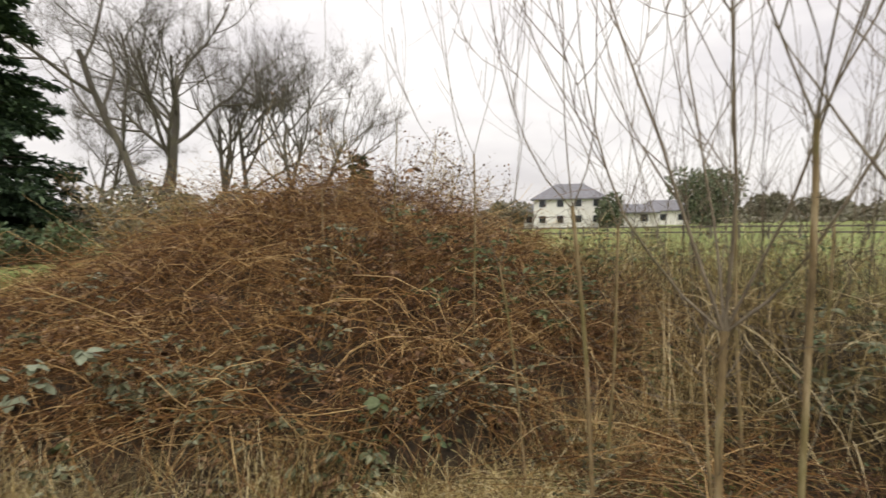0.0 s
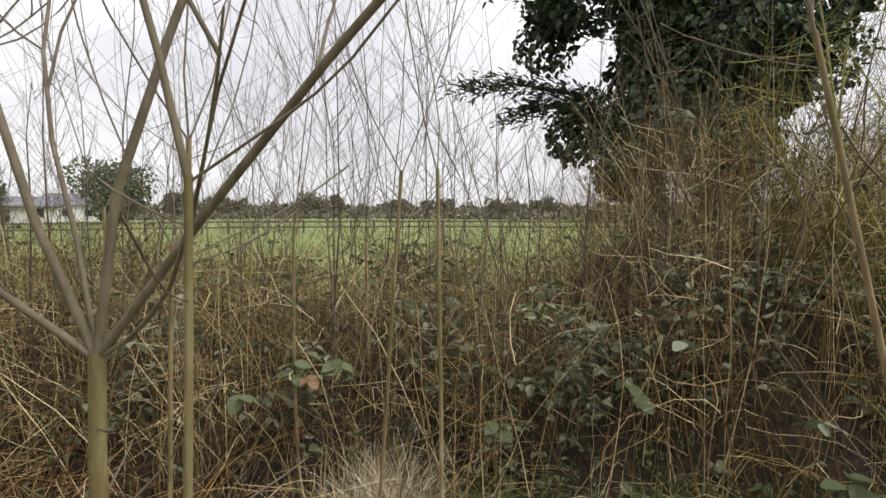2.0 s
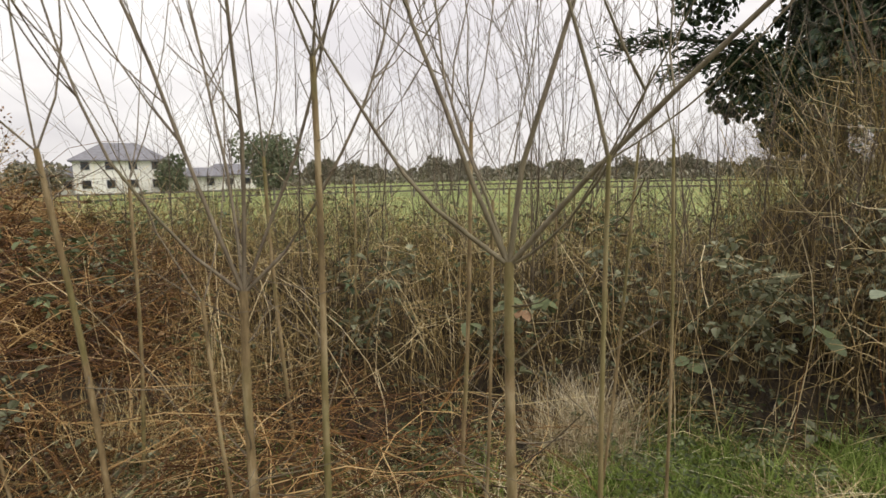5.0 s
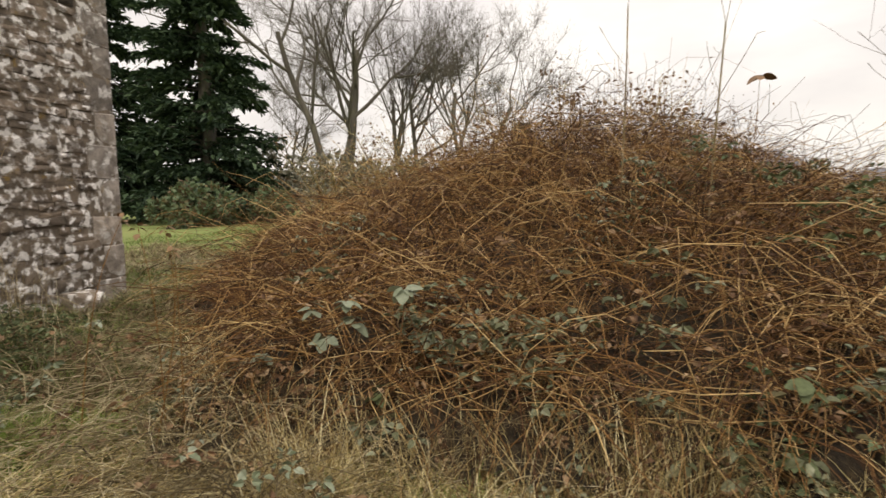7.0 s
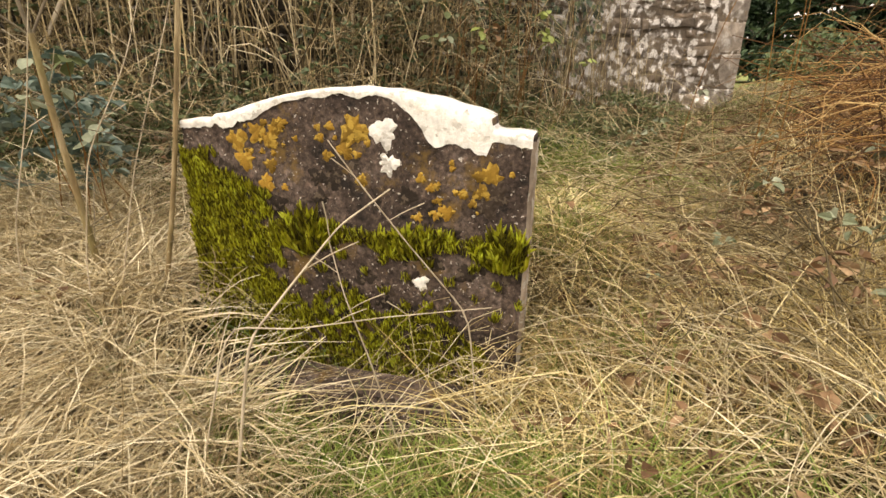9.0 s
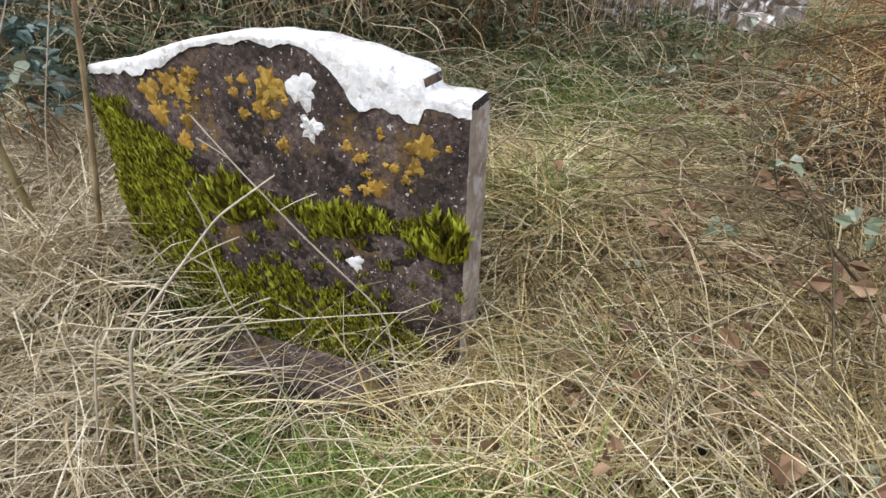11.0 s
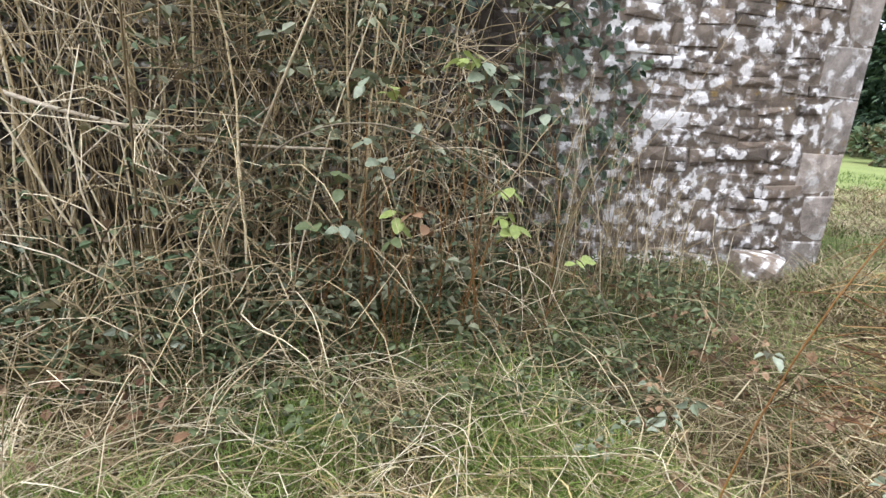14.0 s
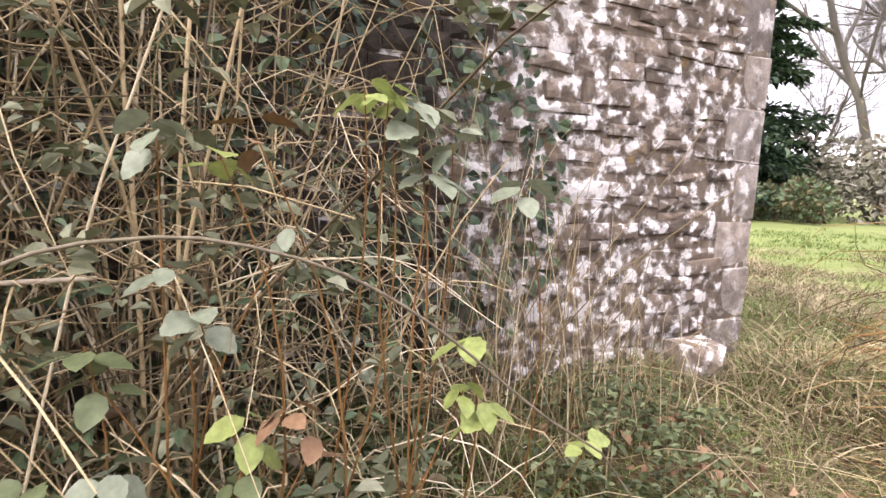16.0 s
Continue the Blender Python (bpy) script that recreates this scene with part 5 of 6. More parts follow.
# ---- trees further off ----
def bare_tree(place, height, spread, seed, stems=3, label="tall bare deciduous tree in winter", twig_n=5200):
    q = np.random.default_rng(seed)
    x, y = place
    z0 = float(ground_z(np.array(x), np.array(y))) - 0.1
    t = tagged(empty("bare_tree", (x, y, z0)), label, "tree", group="bare trees beyond the mound")
    big, ends = [], []

    def grow(p, d, length, r, level):
        k = 7
        pts, dd, pp = [p], d, p
        for _ in range(k - 1):
            dd = unit(dd + q.normal(0, 0.11, 3) + np.array([0, 0, 0.07]))
            pp = pp + dd * length / (k - 1)
            pts.append(pp)
        pts = np.array(pts)
        rad = np.linspace(r, r * (0.55 if level < 3 else 0.3), k)
        big.append((pts, rad, level))
        if level >= 3:
            ends.append((pts, rad[-1]))
            return
        for i in range((5, 4, 4)[level]):
            s = q.uniform(0.35, 1.0)
            p2, d2 = along(pts, min(s, 0.999))
            a = q.uniform(0, 6.283)
            out = unit(np.cross(d2, np.array([math.cos(a), math.sin(a), 0.2])))
            nd = unit(d2 * 0.75 + out * q.uniform(0.45, 0.95) * spread)
            grow(p2, nd, length * q.uniform(0.5, 0.75), r * (0.75 - 0.35 * s) * q.uniform(0.7, 1.0), level + 1)

    for i in range(stems):
        a = i * 6.283 / stems + q.uniform(0, 1)
        tilt = 0.0 if stems == 1 else q.uniform(0.12, 0.3)
        grow(np.array([0.25 * math.cos(a), 0.25 * math.sin(a), 0]), unit(np.array([math.cos(a) * tilt, math.sin(a) * tilt, 1.0])), height * q.uniform(0.42, 0.52), height * 0.0115, 0)
    v, f = merge([tubes(p[None], r[None], 6) for p, r, lv in big if lv < 2])
    part("trunk", mesh_np("bare_trunk", v, f, M_FARBARK), t)
    v, f = merge([tubes(p[None], r[None], 4) for p, r, lv in big if lv >= 2])
    tagged(part("limbs", mesh_np("bare_limbs", v, f, M_FARBARK), t), kind="stuff")
    pick = q.integers(0, len(ends), twig_n)
    s = q.uniform(0, 0.99, twig_n)
    base = np.array([along(ends[i][0], ss)[0] for i, ss in zip(pick, s)])
    dirs = unit(q.normal(0, 1, (twig_n, 3)) + np.array([0, 0, 0.8]))
    ln = q.uniform(0.4, 1.4, twig_n) * height / 18
    tt = np.linspace(0, 1, 4)[None, :, None]
    P = base[:, None] + dirs[:, None] * ln[:, None, None] * tt + q.normal(0, 0.06, (twig_n, 4, 3)) * tt
    v, f = tubes(P, np.full((twig_n, 1), 0.0085) * np.linspace(1, 0.4, 4)[None], 3)
    tagged(part("twigs", mesh_np("bare_twigs", v, f, M_FARBARK), t), kind="stuff")
    return t


def at_bearing(b, d):
    return (-d * math.sin(radians(b)), d * math.cos(radians(b)))


bare_tree(at_bearing(29.0, 44), 27, 1.0, 1, 3)
bare_tree(at_bearing(21.2, 46), 22, 0.8, 2, 2)
bare_tree(at_bearing(15.6, 46), 20, 0.8, 13, 3)
bare_tree(at_bearing(33.5, 58), 17, 1.0, 4, 2)


def conifer(place, height, radius, seed, label, low=1.5, n_branch=150, mat=None, bark=None, name="conifer", drop=0.25, per=170, size=0.30):
    q = np.random.default_rng(seed)
    x, y = place
    z0 = float(ground_z(np.array(x), np.array(y))) - 0.1
    t = tagged(empty(name, (x, y, z0)), label, "tree")
    k = 10
    tz = np.linspace(0, 1, k)
    stem = np.stack([0.1 * np.sin(tz * 4), 0.1 * np.cos(tz * 3), height * tz], -1)
    v, f = tubes(stem[None], (height * 0.028 * (1.05 - tz))[None], 9)
    part("trunk", mesh_np(name + "_trunk", v, f, M_BARK), t)
    n = n_branch
    z = low + (height - low) * q.random(n) ** 1.25
    a = q.uniform(0, 6.283, n)
    reach = radius * (1 - (z - low) / (height - low + 0.5)) ** 0.75 * q.uniform(0.55, 1.12, n) + 0.25
    tt = np.linspace(0, 1, 6)[None]
    out = reach[:, None] * tt
    P = np.stack([np.cos(a)[:, None] * out, np.sin(a)[:, None] * out, z[:, None] + reach[:, None] * (0.12 * tt - drop * tt ** 2) * 1.0], -1)
    v, f = tubes(P, (0.035 * height / 10 * np.linspace(1, 0.25, 6))[None].repeat(n, 0), 4)
    tagged(part("branches", mesh_np(name + "_branches", v, f, M_BARK), t), kind="stuff")
    m = n * per
    bi = np.repeat(np.arange(n), per)
    s = q.uniform(0.25, 1.0, m)
    fi = np.minimum((s * 5).astype(int), 4)
    fr = (s * 5 - fi)[:, None]
    base = P[bi, fi] * (1 - fr) + P[bi, fi + 1] * fr
    side = q.normal(0, 1, (m, 3)) * np.array([0.16, 0.16, 0.06]) * (0.6 + reach[bi] * 0.45)[:, None] * (1.15 - 0.7 * s)[:, None]
    place3 = base + side
    d = np.stack([np.cos(a[bi]), np.sin(a[bi]), np.full(m, -0.25)], -1) + q.normal(0, 0.5, (m, 3))
    v, f = leaves(place3, d, np.tile(np.array([0.0, 0.1, 1.0]), (m, 1)) + q.normal(0, 0.3, (m, 3)), q.uniform(0.5, 1.2, m) * size, 0.5, 0.1)
    part("crown", mesh_np(name + "_crown", v, f, mat or M_NEEDLE, False), t)
    return t


conifer(at_bearing(41.8, 29), 17, 3.7, 11, "large dark green conifer with drooping boughs", 1.2, 240, size=0.36, per=170)
conifer(at_bearing(50, 34), 15, 4.2, 12, "large dark green conifer with drooping boughs", 1.0, 190, size=0.40, per=140)
conifer(at_bearing(9.5, 60), 9, 2.4, 14, "small dark conifer behind the mound", 0.8, 70, size=0.5, per=70)


def ivy_tree():
    """An old tree in a dense coat of ivy, with a few long boughs of needles."""
    q = np.random.default_rng(77)
    x, y = 9.75, 1.85
    t = tagged(empty("ivy_tree", (x, y, -0.3)), "old tree thickly clad in dark glossy ivy", "tree")
    tz = np.linspace(0, 1, 8)
    stem = np.stack([-0.25 + 0.15 * np.sin(tz * 4), 0.2 * tz, 7.5 * tz], -1)
    v, f = tubes(stem[None], (0.26 * (1.1 - 0.8 * tz))[None], 10)
    part("trunk", mesh_np("ivy_trunk", v, f, M_BARK), t)
    k = 130
    cs = q.normal(0, 1, (k, 3))
    cs = cs / np.linalg.norm(cs, axis=1, keepdims=True) * q.random((k, 1)) ** 0.4 * np.array([1.8, 1.85, 2.7]) + np.array([0.0, 0.0, 4.6]) + (np.arange(k) % 2)[:, None] * np.array([0.3, -1.0, 0.2])
    rs = q.uniform(0.3, 0.62, k)
    n = 60000
    pick = q.integers(0, k, n)
    d = unit(q.normal(0, 1, (n, 3)))
    p = cs[pick] + d * (rs[pick] * q.uniform(0.7, 1.08, n))[:, None]
    v, f = leaves(p, d * 0.4 + np.array([0, 0, -0.6]) + q.normal(0, 0.5, (n, 3)), d + q.normal(0, 0.4, (n, 3)), q.uniform(0.06, 0.13, n), 0.85, 0.08)
    tagged(part("ivy_leaves", mesh_np("ivy_leaves", v, f, M_IVY, False), t, "dense dark ivy foliage"), kind="stuff")
    ends = [((-0.9, 0.5, 3.1), (-2.1, 2.1, 3.35)), ((-0.8, 0.6, 4.2), (-2.0, 2.2, 4.9)), ((-0.7, 0.8, 5.0), (-2.4, 2.9, 5.6)), ((-1.0, 0.4, 2.9), (-1.9, 1.5, 2.95)), ((-0.9, -0.2, 2.6), (-2.0, 0.3, 2.4))]
    for a, e in ends:
        s = np.linspace(0, 1, 7)[:, None]
        P = np.array(a) * (1 - s) + np.array(e) * s + np.array([0, 0, 0.22]) * np.sin(s * np.pi) + q.normal(0, 0.03, (7, 3))
        v, f = tubes(P[None], np.linspace(0.04, 0.008, 7)[None], 5)
        bough = part("bough", mesh_np("bough", v, f, M_BARK), t)
        m = 620
        w = q.random(m) ** 0.8
        fi = np.minimum((w * 6).astype(int), 5)
        base = P[fi] + (P[fi + 1] - P[fi]) * (w * 6 - fi)[:, None] + q.normal(0, 1, (m, 3)) * np.array([0.16, 0.16, 0.06])
        dd = unit(P[-1] - P[0]) + q.normal(0, 0.5, (m, 3))
        v, f = leaves(base, dd, np.tile(np.array([0.0, 0.1, 1.0]), (m, 1)), q.uniform(0.07, 0.16, m), 0.4, 0.05)
        tagged(part("needles", mesh_np("bough_needles", v, f, M_NEEDLE, False), bough), kind="stuff")


ivy_tree()


def mossy_shrub(place, height, seed, n=9, mat=None, name="mossy_shrub", label="tall bare shrub with yellow-green mossy stems", foliage=0, spread=0.5):
    q = np.random.default_rng(seed)
    x, y = place
    mat = mat or M_MOSSTWIG
    t = tagged(empty(name, (x, y, float(ground_z(np.array(x), np.array(y))))), label, "shrub")
    fine = []
    for i in range(n):
        a = q.uniform(0, 6.283)
        pts, rad = limb((0.15 * math.cos(a), 0.15 * math.sin(a), 0), (math.cos(a) * spread, math.sin(a) * spread, 1.0), height * q.uniform(0.7, 1.05), q.uniform(0.012, 0.022), 9, 0.1, seed * 17 + i)
        v, f = tubes(pts[None], rad[None], 6)
        part("stem", mesh_np("shrub_stem", v, f, mat), t)
        for j in range(24):
            p, dd = along(pts, q.uniform(0.15, 0.98))
            p2, r2 = limb(p, dd * 0.5 + unit(q.normal(0, 1, 3)), q.uniform(0.25, 0.9), 0.0045, 6, 0.05, seed * 91 + i * 40 + j)
            fine.append((p2, r2))
            for _ in range(3):
                p3, d3 = along(p2, q.uniform(0.3, 0.95))
                fine.append(limb(p3, d3 * 0.5 + unit(q.normal(0, 1, 3)), q.uniform(0.1, 0.35), 0.0028, 6, 0.05, seed * 13 + j))
    v, f = merge([tubes(a[None], b[None], 3) for a, b in fine])
    tagged(part("twigs", mesh_np("shrub_twigs", v, f, mat), t), kind="stuff")
    if foliage:
        ends = np.array([p[-1] for p, _ in fine])
        p = ends[q.integers(0, len(ends), foliage)] + q.normal(0, 0.1, (foliage, 3))
        v, f = leaves(p, unit(q.normal(0, 1, (foliage, 3))), unit(q.normal(0, 1, (foliage, 3))), q.uniform(0.03, 0.075, foliage), 0.7, 0.15)
        tagged(part("leaves", mesh_np("shrub_leaves", v, f, M_LEAF_DRY, False), t), kind="stuff")


OLD = dict(mat=M_TWIG, name="old_shrub", label="dense brown winter shrub rising behind the brambles", spread=0.8)
mossy_shrub((-1.7, 10.8), 3.9, 31, 22, foliage=2600, **OLD)
mossy_shrub((-0.5, 11.2), 3.1, 32, 16, foliage=1800, **OLD)
mossy_shrub((-3.6, 11.0), 3.0, 33, 16, foliage=1500, **OLD)
mossy_shrub((-5.4, 12.0), 2.9, 34, 15, foliage=1500, **OLD)
mossy_shrub((-7.4, 12.5), 2.6, 35, 14, foliage=1200, **OLD)
mossy_shrub((5.6, -0.55), 3.1, 5, 13, spread=0.26)
mossy_shrub((6.4, -1.4), 4.4, 6, 14, spread=0.3)
mossy_shrub((4.9, -1.1), 2.9, 7, 12)
mossy_shrub((8.2, 0.1), 5.2, 8, 14, mat=M_SHOOT, name="bare_shrub", label="tall bare dark-twigged shrub beside an ivy-clad tree")
mossy_shrub((7.6, -1.6), 5.4, 9, 14, mat=M_SHOOT, name="bare_shrub", label="tall bare dark-twigged shrub beside an ivy-clad tree")


# ---- far buildings, field boundaries and woods ----
def box_mesh(name, size, centre, mat, bevel=0.0):
    bm = bmesh.new()
    bmesh.ops.create_cube(bm, size=1)
    for v in bm.verts:
        v.co = Vector(centre) + Vector((v.co.x * size[0], v.co.y * size[1], v.co.z * size[2]))
    if bevel:
        bmesh.ops.bevel(bm, geom=bm.edges[:], offset=bevel, segments=1, affect="EDGES")
    me = bpy.data.meshes.new(name)
    bm.to_mesh(me)
    bm.free()
    me.materials.append(mat)
    return me


def hip_roof(name, w, d, z, rise, over, ridge, mat):
    a, b = w / 2 + over, d / 2 + over
    r = ridge / 2
    V = np.array([(-a, -b, z), (a, -b, z), (a, b, z), (-a, b, z), (-r, 0, z + rise), (r, 0, z + rise), (-a, -b, z - 0.2), (a, -b, z - 0.2), (a, b, z - 0.2), (-a, b, z - 0.2)])
    F = [(0, 1, 5, 4), (2, 3, 4, 5), (1, 2, 5), (3, 0, 4), (6, 7, 1, 0), (7, 8, 2, 1), (8, 9, 3, 2), (9, 6, 0, 3), (9, 8, 7, 6)]
    me = bpy.data.meshes.new(name)
    me.from_pydata(V.tolist(), [], F)
    me.materials.append(mat)
    return me


def house(b, d, w, dep, eave, rise, ridge, storeys, bays, label, turn=0.0, roof_over=0.5):
    x, y = at_bearing(b, d)
    h = tagged(empty("house", (x, y, -0.25)), label, "house")
    h.rotation_euler = (0, 0, radians(b + turn))
    part("wall", box_mesh("house_wall", (w, dep, eave), (0, 0, eave / 2), M_RENDERED), h)
    part("roof", hip_roof("house_roof", w, dep, eave, rise, roof_over, ridge, M_SLATE), h)
    for s in range(storeys):
        for i in range(bays):
            cx = -w / 2 + w * (i + 0.5) / bays
            cz = 1.5 + s * 2.6
            win = part("window", box_mesh("window_frame", (1.2, 0.1, 1.3), (cx, -dep / 2 - 0.03, cz), M_FRAMEW), h)
            part("pane", box_mesh("window_pane", (1.0, 0.06, 1.1), (cx, -dep / 2 - 0.07, cz), M_GLASS), win)
    return h


house(-12.8, 93, 11.5, 8.0, 4.9, 2.6, 4.5, 2, 4, "white two-storey house with a grey hipped slate roof")
house(-19.0, 90, 7.5, 5.0, 2.4, 1.3, 3.5, 1, 2, "low white outbuilding beside the house")
house(-9.5, 97, 6.0, 5.0, 2.7, 1.6, 4.0, 1, 2, "small white annexe with a slate roof")
house(-22.0, 110, 9.0, 6.0, 2.8, 2.0, 5.0, 1, 3, "distant white bungalow with a grey roof")


def clump(name, place, w, h, seed, n, mat, label, size=0.5, category="bush"):
    q = np.random.default_rng(seed)
    x, y = place
    t = tagged(empty(name, (x, y, -0.25)), label, category)
    k = 14
    cs = q.uniform(-1, 1, (k, 3)) * np.array([w * 0.33, w * 0.33, h * 0.30]) + np.array([0, 0, h * 0.52])
    rs = q.uniform(0.18, 0.34, k) * min(w, h)
    pick = q.integers(0, k, n)
    d = unit(q.normal(0, 1, (n, 3)))
    p = cs[pick] + d * (rs[pick] * q.uniform(0.6, 1.1, n))[:, None]
    p[:, 2] = np.abs(p[:, 2])
    v, f = leaves(p, d + q.normal(0, 0.6, (n, 3)), q.normal(0, 1, (n, 3)), q.uniform(0.5, 1.1, n) * size, 0.8, 0.1)
    part("crown", mesh_np(name + "_crown", v, f, mat, False), t)
    a = q.uniform(0, 6.283, 5)
    tt = np.linspace(0, 1, 5)
    P = np.stack([np.cos(a)[:, None] * tt * w * 0.2, np.sin(a)[:, None] * tt * w * 0.2, h * 0.7 * tt[None] + 0 * a[:, None]], -1)
    v, f = tubes(P, np.full((5, 1), 0.02 * h) * np.linspace(1, 0.4, 5)[None], 5)
    part("trunk", mesh_np(name + "_trunk", v, f, M_FARBARK), t)
    return t


clump("bush", at_bearing(-25.4, 80), 8, 7.4, 21, 5000, M_FARGREEN, "rounded evergreen bush at the far field edge")
clump("bush", at_bearing(-16.8, 86), 4.5, 5.2, 22, 2500, M_FARGREEN, "dark evergreen bush beside the white house")
clump("bush", at_bearing(-6.5, 88), 7, 4.5, 23, 3000, M_HAZED_LEAF, "brown winter shrub by the house")
clump("shrub", at_bearing(42.5, 24), 7, 1.9, 57, 3600, M_LEAF, "low brown-green shrubbery under the dark conifers", 0.2, "shrub")
clump("shrub", at_bearing(38.0, 27), 5, 1.8, 58, 2600, M_LEAF, "low brown-green shrubbery under the dark conifers", 0.2, "shrub")
for i, (b, d, w, h) in enumerate(((36, 34, 5, 3.2), (31, 30, 6, 3.4), (25, 28, 6, 3.0), (19, 31, 6, 3.6), (12, 30, 6, 3.2), (47, 38, 7, 3.0), (56, 40, 8, 3.4))):
    clump("shrub", at_bearing(b, d), w, h, 60 + i, 2600, M_HAZED_LEAF, "brown winter shrub beyond the bramble mound", 0.28, "shrub")
for i, (b, d, w, h) in enumerate(((-31, 150, 9, 6), (-35, 170, 12, 6), (-43, 150, 8, 7), (-46, 160, 11, 6.5), (-52, 180, 8, 6), (-57, 170, 10, 5.5), (-63, 190, 12, 6), (-68, 180, 9, 6))):
    clump("field_tree", at_bearing(b, d), w, h, 30 + i, 1800, M_HAZED_LEAF, "distant rounded tree on the field boundary", 0.9, "tree")


def far_hedge():
    """The wood and hedges along the skyline."""
    n = 30000
    b = rng.uniform(-100, 75, n)
    line = rng.integers(0, 3, n)
    d = np.array([120, 190, 300])[line] + rng.normal(0, 2, n) + 12 * np.sin(b * 0.11 + line)
    top = (np.array([1.5, 3.6, 6.0])[line] * (0.8 + 0.35 * np.sin(b * 0.9 + line * 2) * np.sin(b * 0.37) + 0.2 * np.sin(b * 2.7)))
    z = -0.3 + np.clip(top, 0.8, None) * rng.random(n) ** 0.8
    p = np.stack([-d * np.sin(np.radians(b)), d * np.cos(np.radians(b)), z], -1)
    v, f = leaves(p, rand_dirs(n, 0.6), rng.normal(0, 1, (n, 3)), rng.uniform(0.7, 1.7, n) * np.array([0.7, 1.1, 1.9])[line], 0.8, 0.1)
    tagged(new("far_hedgerows", mesh_np("far_hedgerows", v, f, M_HAZED_LEAF, False)), "distant brown hedgerows and woods along the skyline", "hedge", kind="stuff")


far_hedge()


def fence():
    fc = tagged(empty("field_fence", (0, 0, -0.2)), "dark timber rail fence across the pasture", "fence")
    post = box_mesh("post", (0.12, 0.12, 1.05), (0, 0, 0.45), M_FENCE, 0.01)
    bs = np.arange(-96, 6, 2.4)
    pts = [at_bearing(b, 42) for b in bs]
    for x, y in pts:
        part("post", post, fc).location = (x, y, 0)
    for (x0, y0), (x1, y1) in zip(pts[:-1], pts[1:]):
        ln = math.hypot(x1 - x0, y1 - y0)
        for z in (0.45, 0.85):
            ob = part("rail", box_mesh("rail", (ln, 0.05, 0.11), (0, 0, 0), M_FENCE), fc)
            ob.location = ((x0 + x1) / 2, (y0 + y1) / 2, z)
            ob.rotation_euler = (0, 0, math.atan2(y1 - y0, x1 - x0))


fence()


# ---- single branches and leaf sprays close to the walker ----
def leaf_mesh(mat, seed):
    q = np.random.default_rng(seed)
    n = 9
    w = np.linspace(0, 1, n)
    half = 0.36 * np.sin(np.pi * w ** 0.8) ** 0.75 * (1 + 0.10 * (np.arange(n) % 2))
    bend = -0.16 * w ** 2 + q.uniform(-0.05, 0.05)
    rows = np.stack([np.stack([w, -half, bend + 0.10 * half], -1), np.stack([w, 0 * w, bend - 0.06 * half], -1), np.stack([w, half, bend + 0.10 * half], -1)], 1)
    rows = rows + q.normal(0, 0.012, rows.shape)
    idx = np.arange(n * 3).reshape(n, 3)
    F = np.stack([idx[:-1, :-1], idx[1:, :-1], idx[1:, 1:], idx[:-1, 1:]], -1).reshape(-1, 4)
    return mesh_np("leaf", rows, F, mat, True)


LEAF_KINDS = {"pale": [leaf_mesh(M_LEAF_PALE, i) for i in range(3)], "lime": [leaf_mesh(M_LEAF_LIME, i) for i in range(3)],
              "dry": [leaf_mesh(M_LEAF_DRY, i) for i in range(3)], "green": [leaf_mesh(M_HERB, i) for i in range(3)]}
SPRAY_LABEL = {"pale": "grey-green bramble leaf spray on a thin stem", "lime": "fresh yellow-green bramble leaf spray on a thin stem",
               "dry": "withered brown bramble leaf spray on a thin stem", "green": "dark green bramble leaf spray on a thin stem"}


def leaf_spray(tip, kind, size, seed, count=5):
    """A thin stem out of the ground or the thicket, with leaflets at its end."""
    q = random.Random(seed)
    x, y, z = tip
    fx, fy = x - q.uniform(0.1, 0.3), y + q.uniform(-0.25, 0.25)
    g = float(ground_z(np.array(fx), np.array(fy)))
    t = tagged(empty("bramble_spray", (x, y, z)), SPRAY_LABEL[kind], "bramble", group="bramble sprays")
    s = np.linspace(0, 1, 8)[:, None]
    foot, end = np.array([fx - x, fy - y, g - z]), np.zeros(3)
    P = foot * (1 - s) + end * s + np.array([0.05, q.uniform(-0.08, 0.08), 0.12 * (z - g)]) * np.sin(s * np.pi)
    v, f = tubes(P[None], np.linspace(0.003, 0.0014, 8)[None], 5)
    part("stem", mesh_np("spray_stem", v, f, M_CANE), t)
    for i in range(count):
        ob = part("leaf", LEAF_KINDS[kind][i % 3], t)
        a = i * 6.283 / count + q.uniform(-0.4, 0.4)
        ob.location = (0.01 * math.cos(a), 0.01 * math.sin(a), q.uniform(-0.03, 0.03))
        ob.rotation_euler = (q.uniform(-0.5, 0.5), q.uniform(-0.1, 0.8), a)
        ob.scale = [size * q.uniform(0.75, 1.15)] * 3


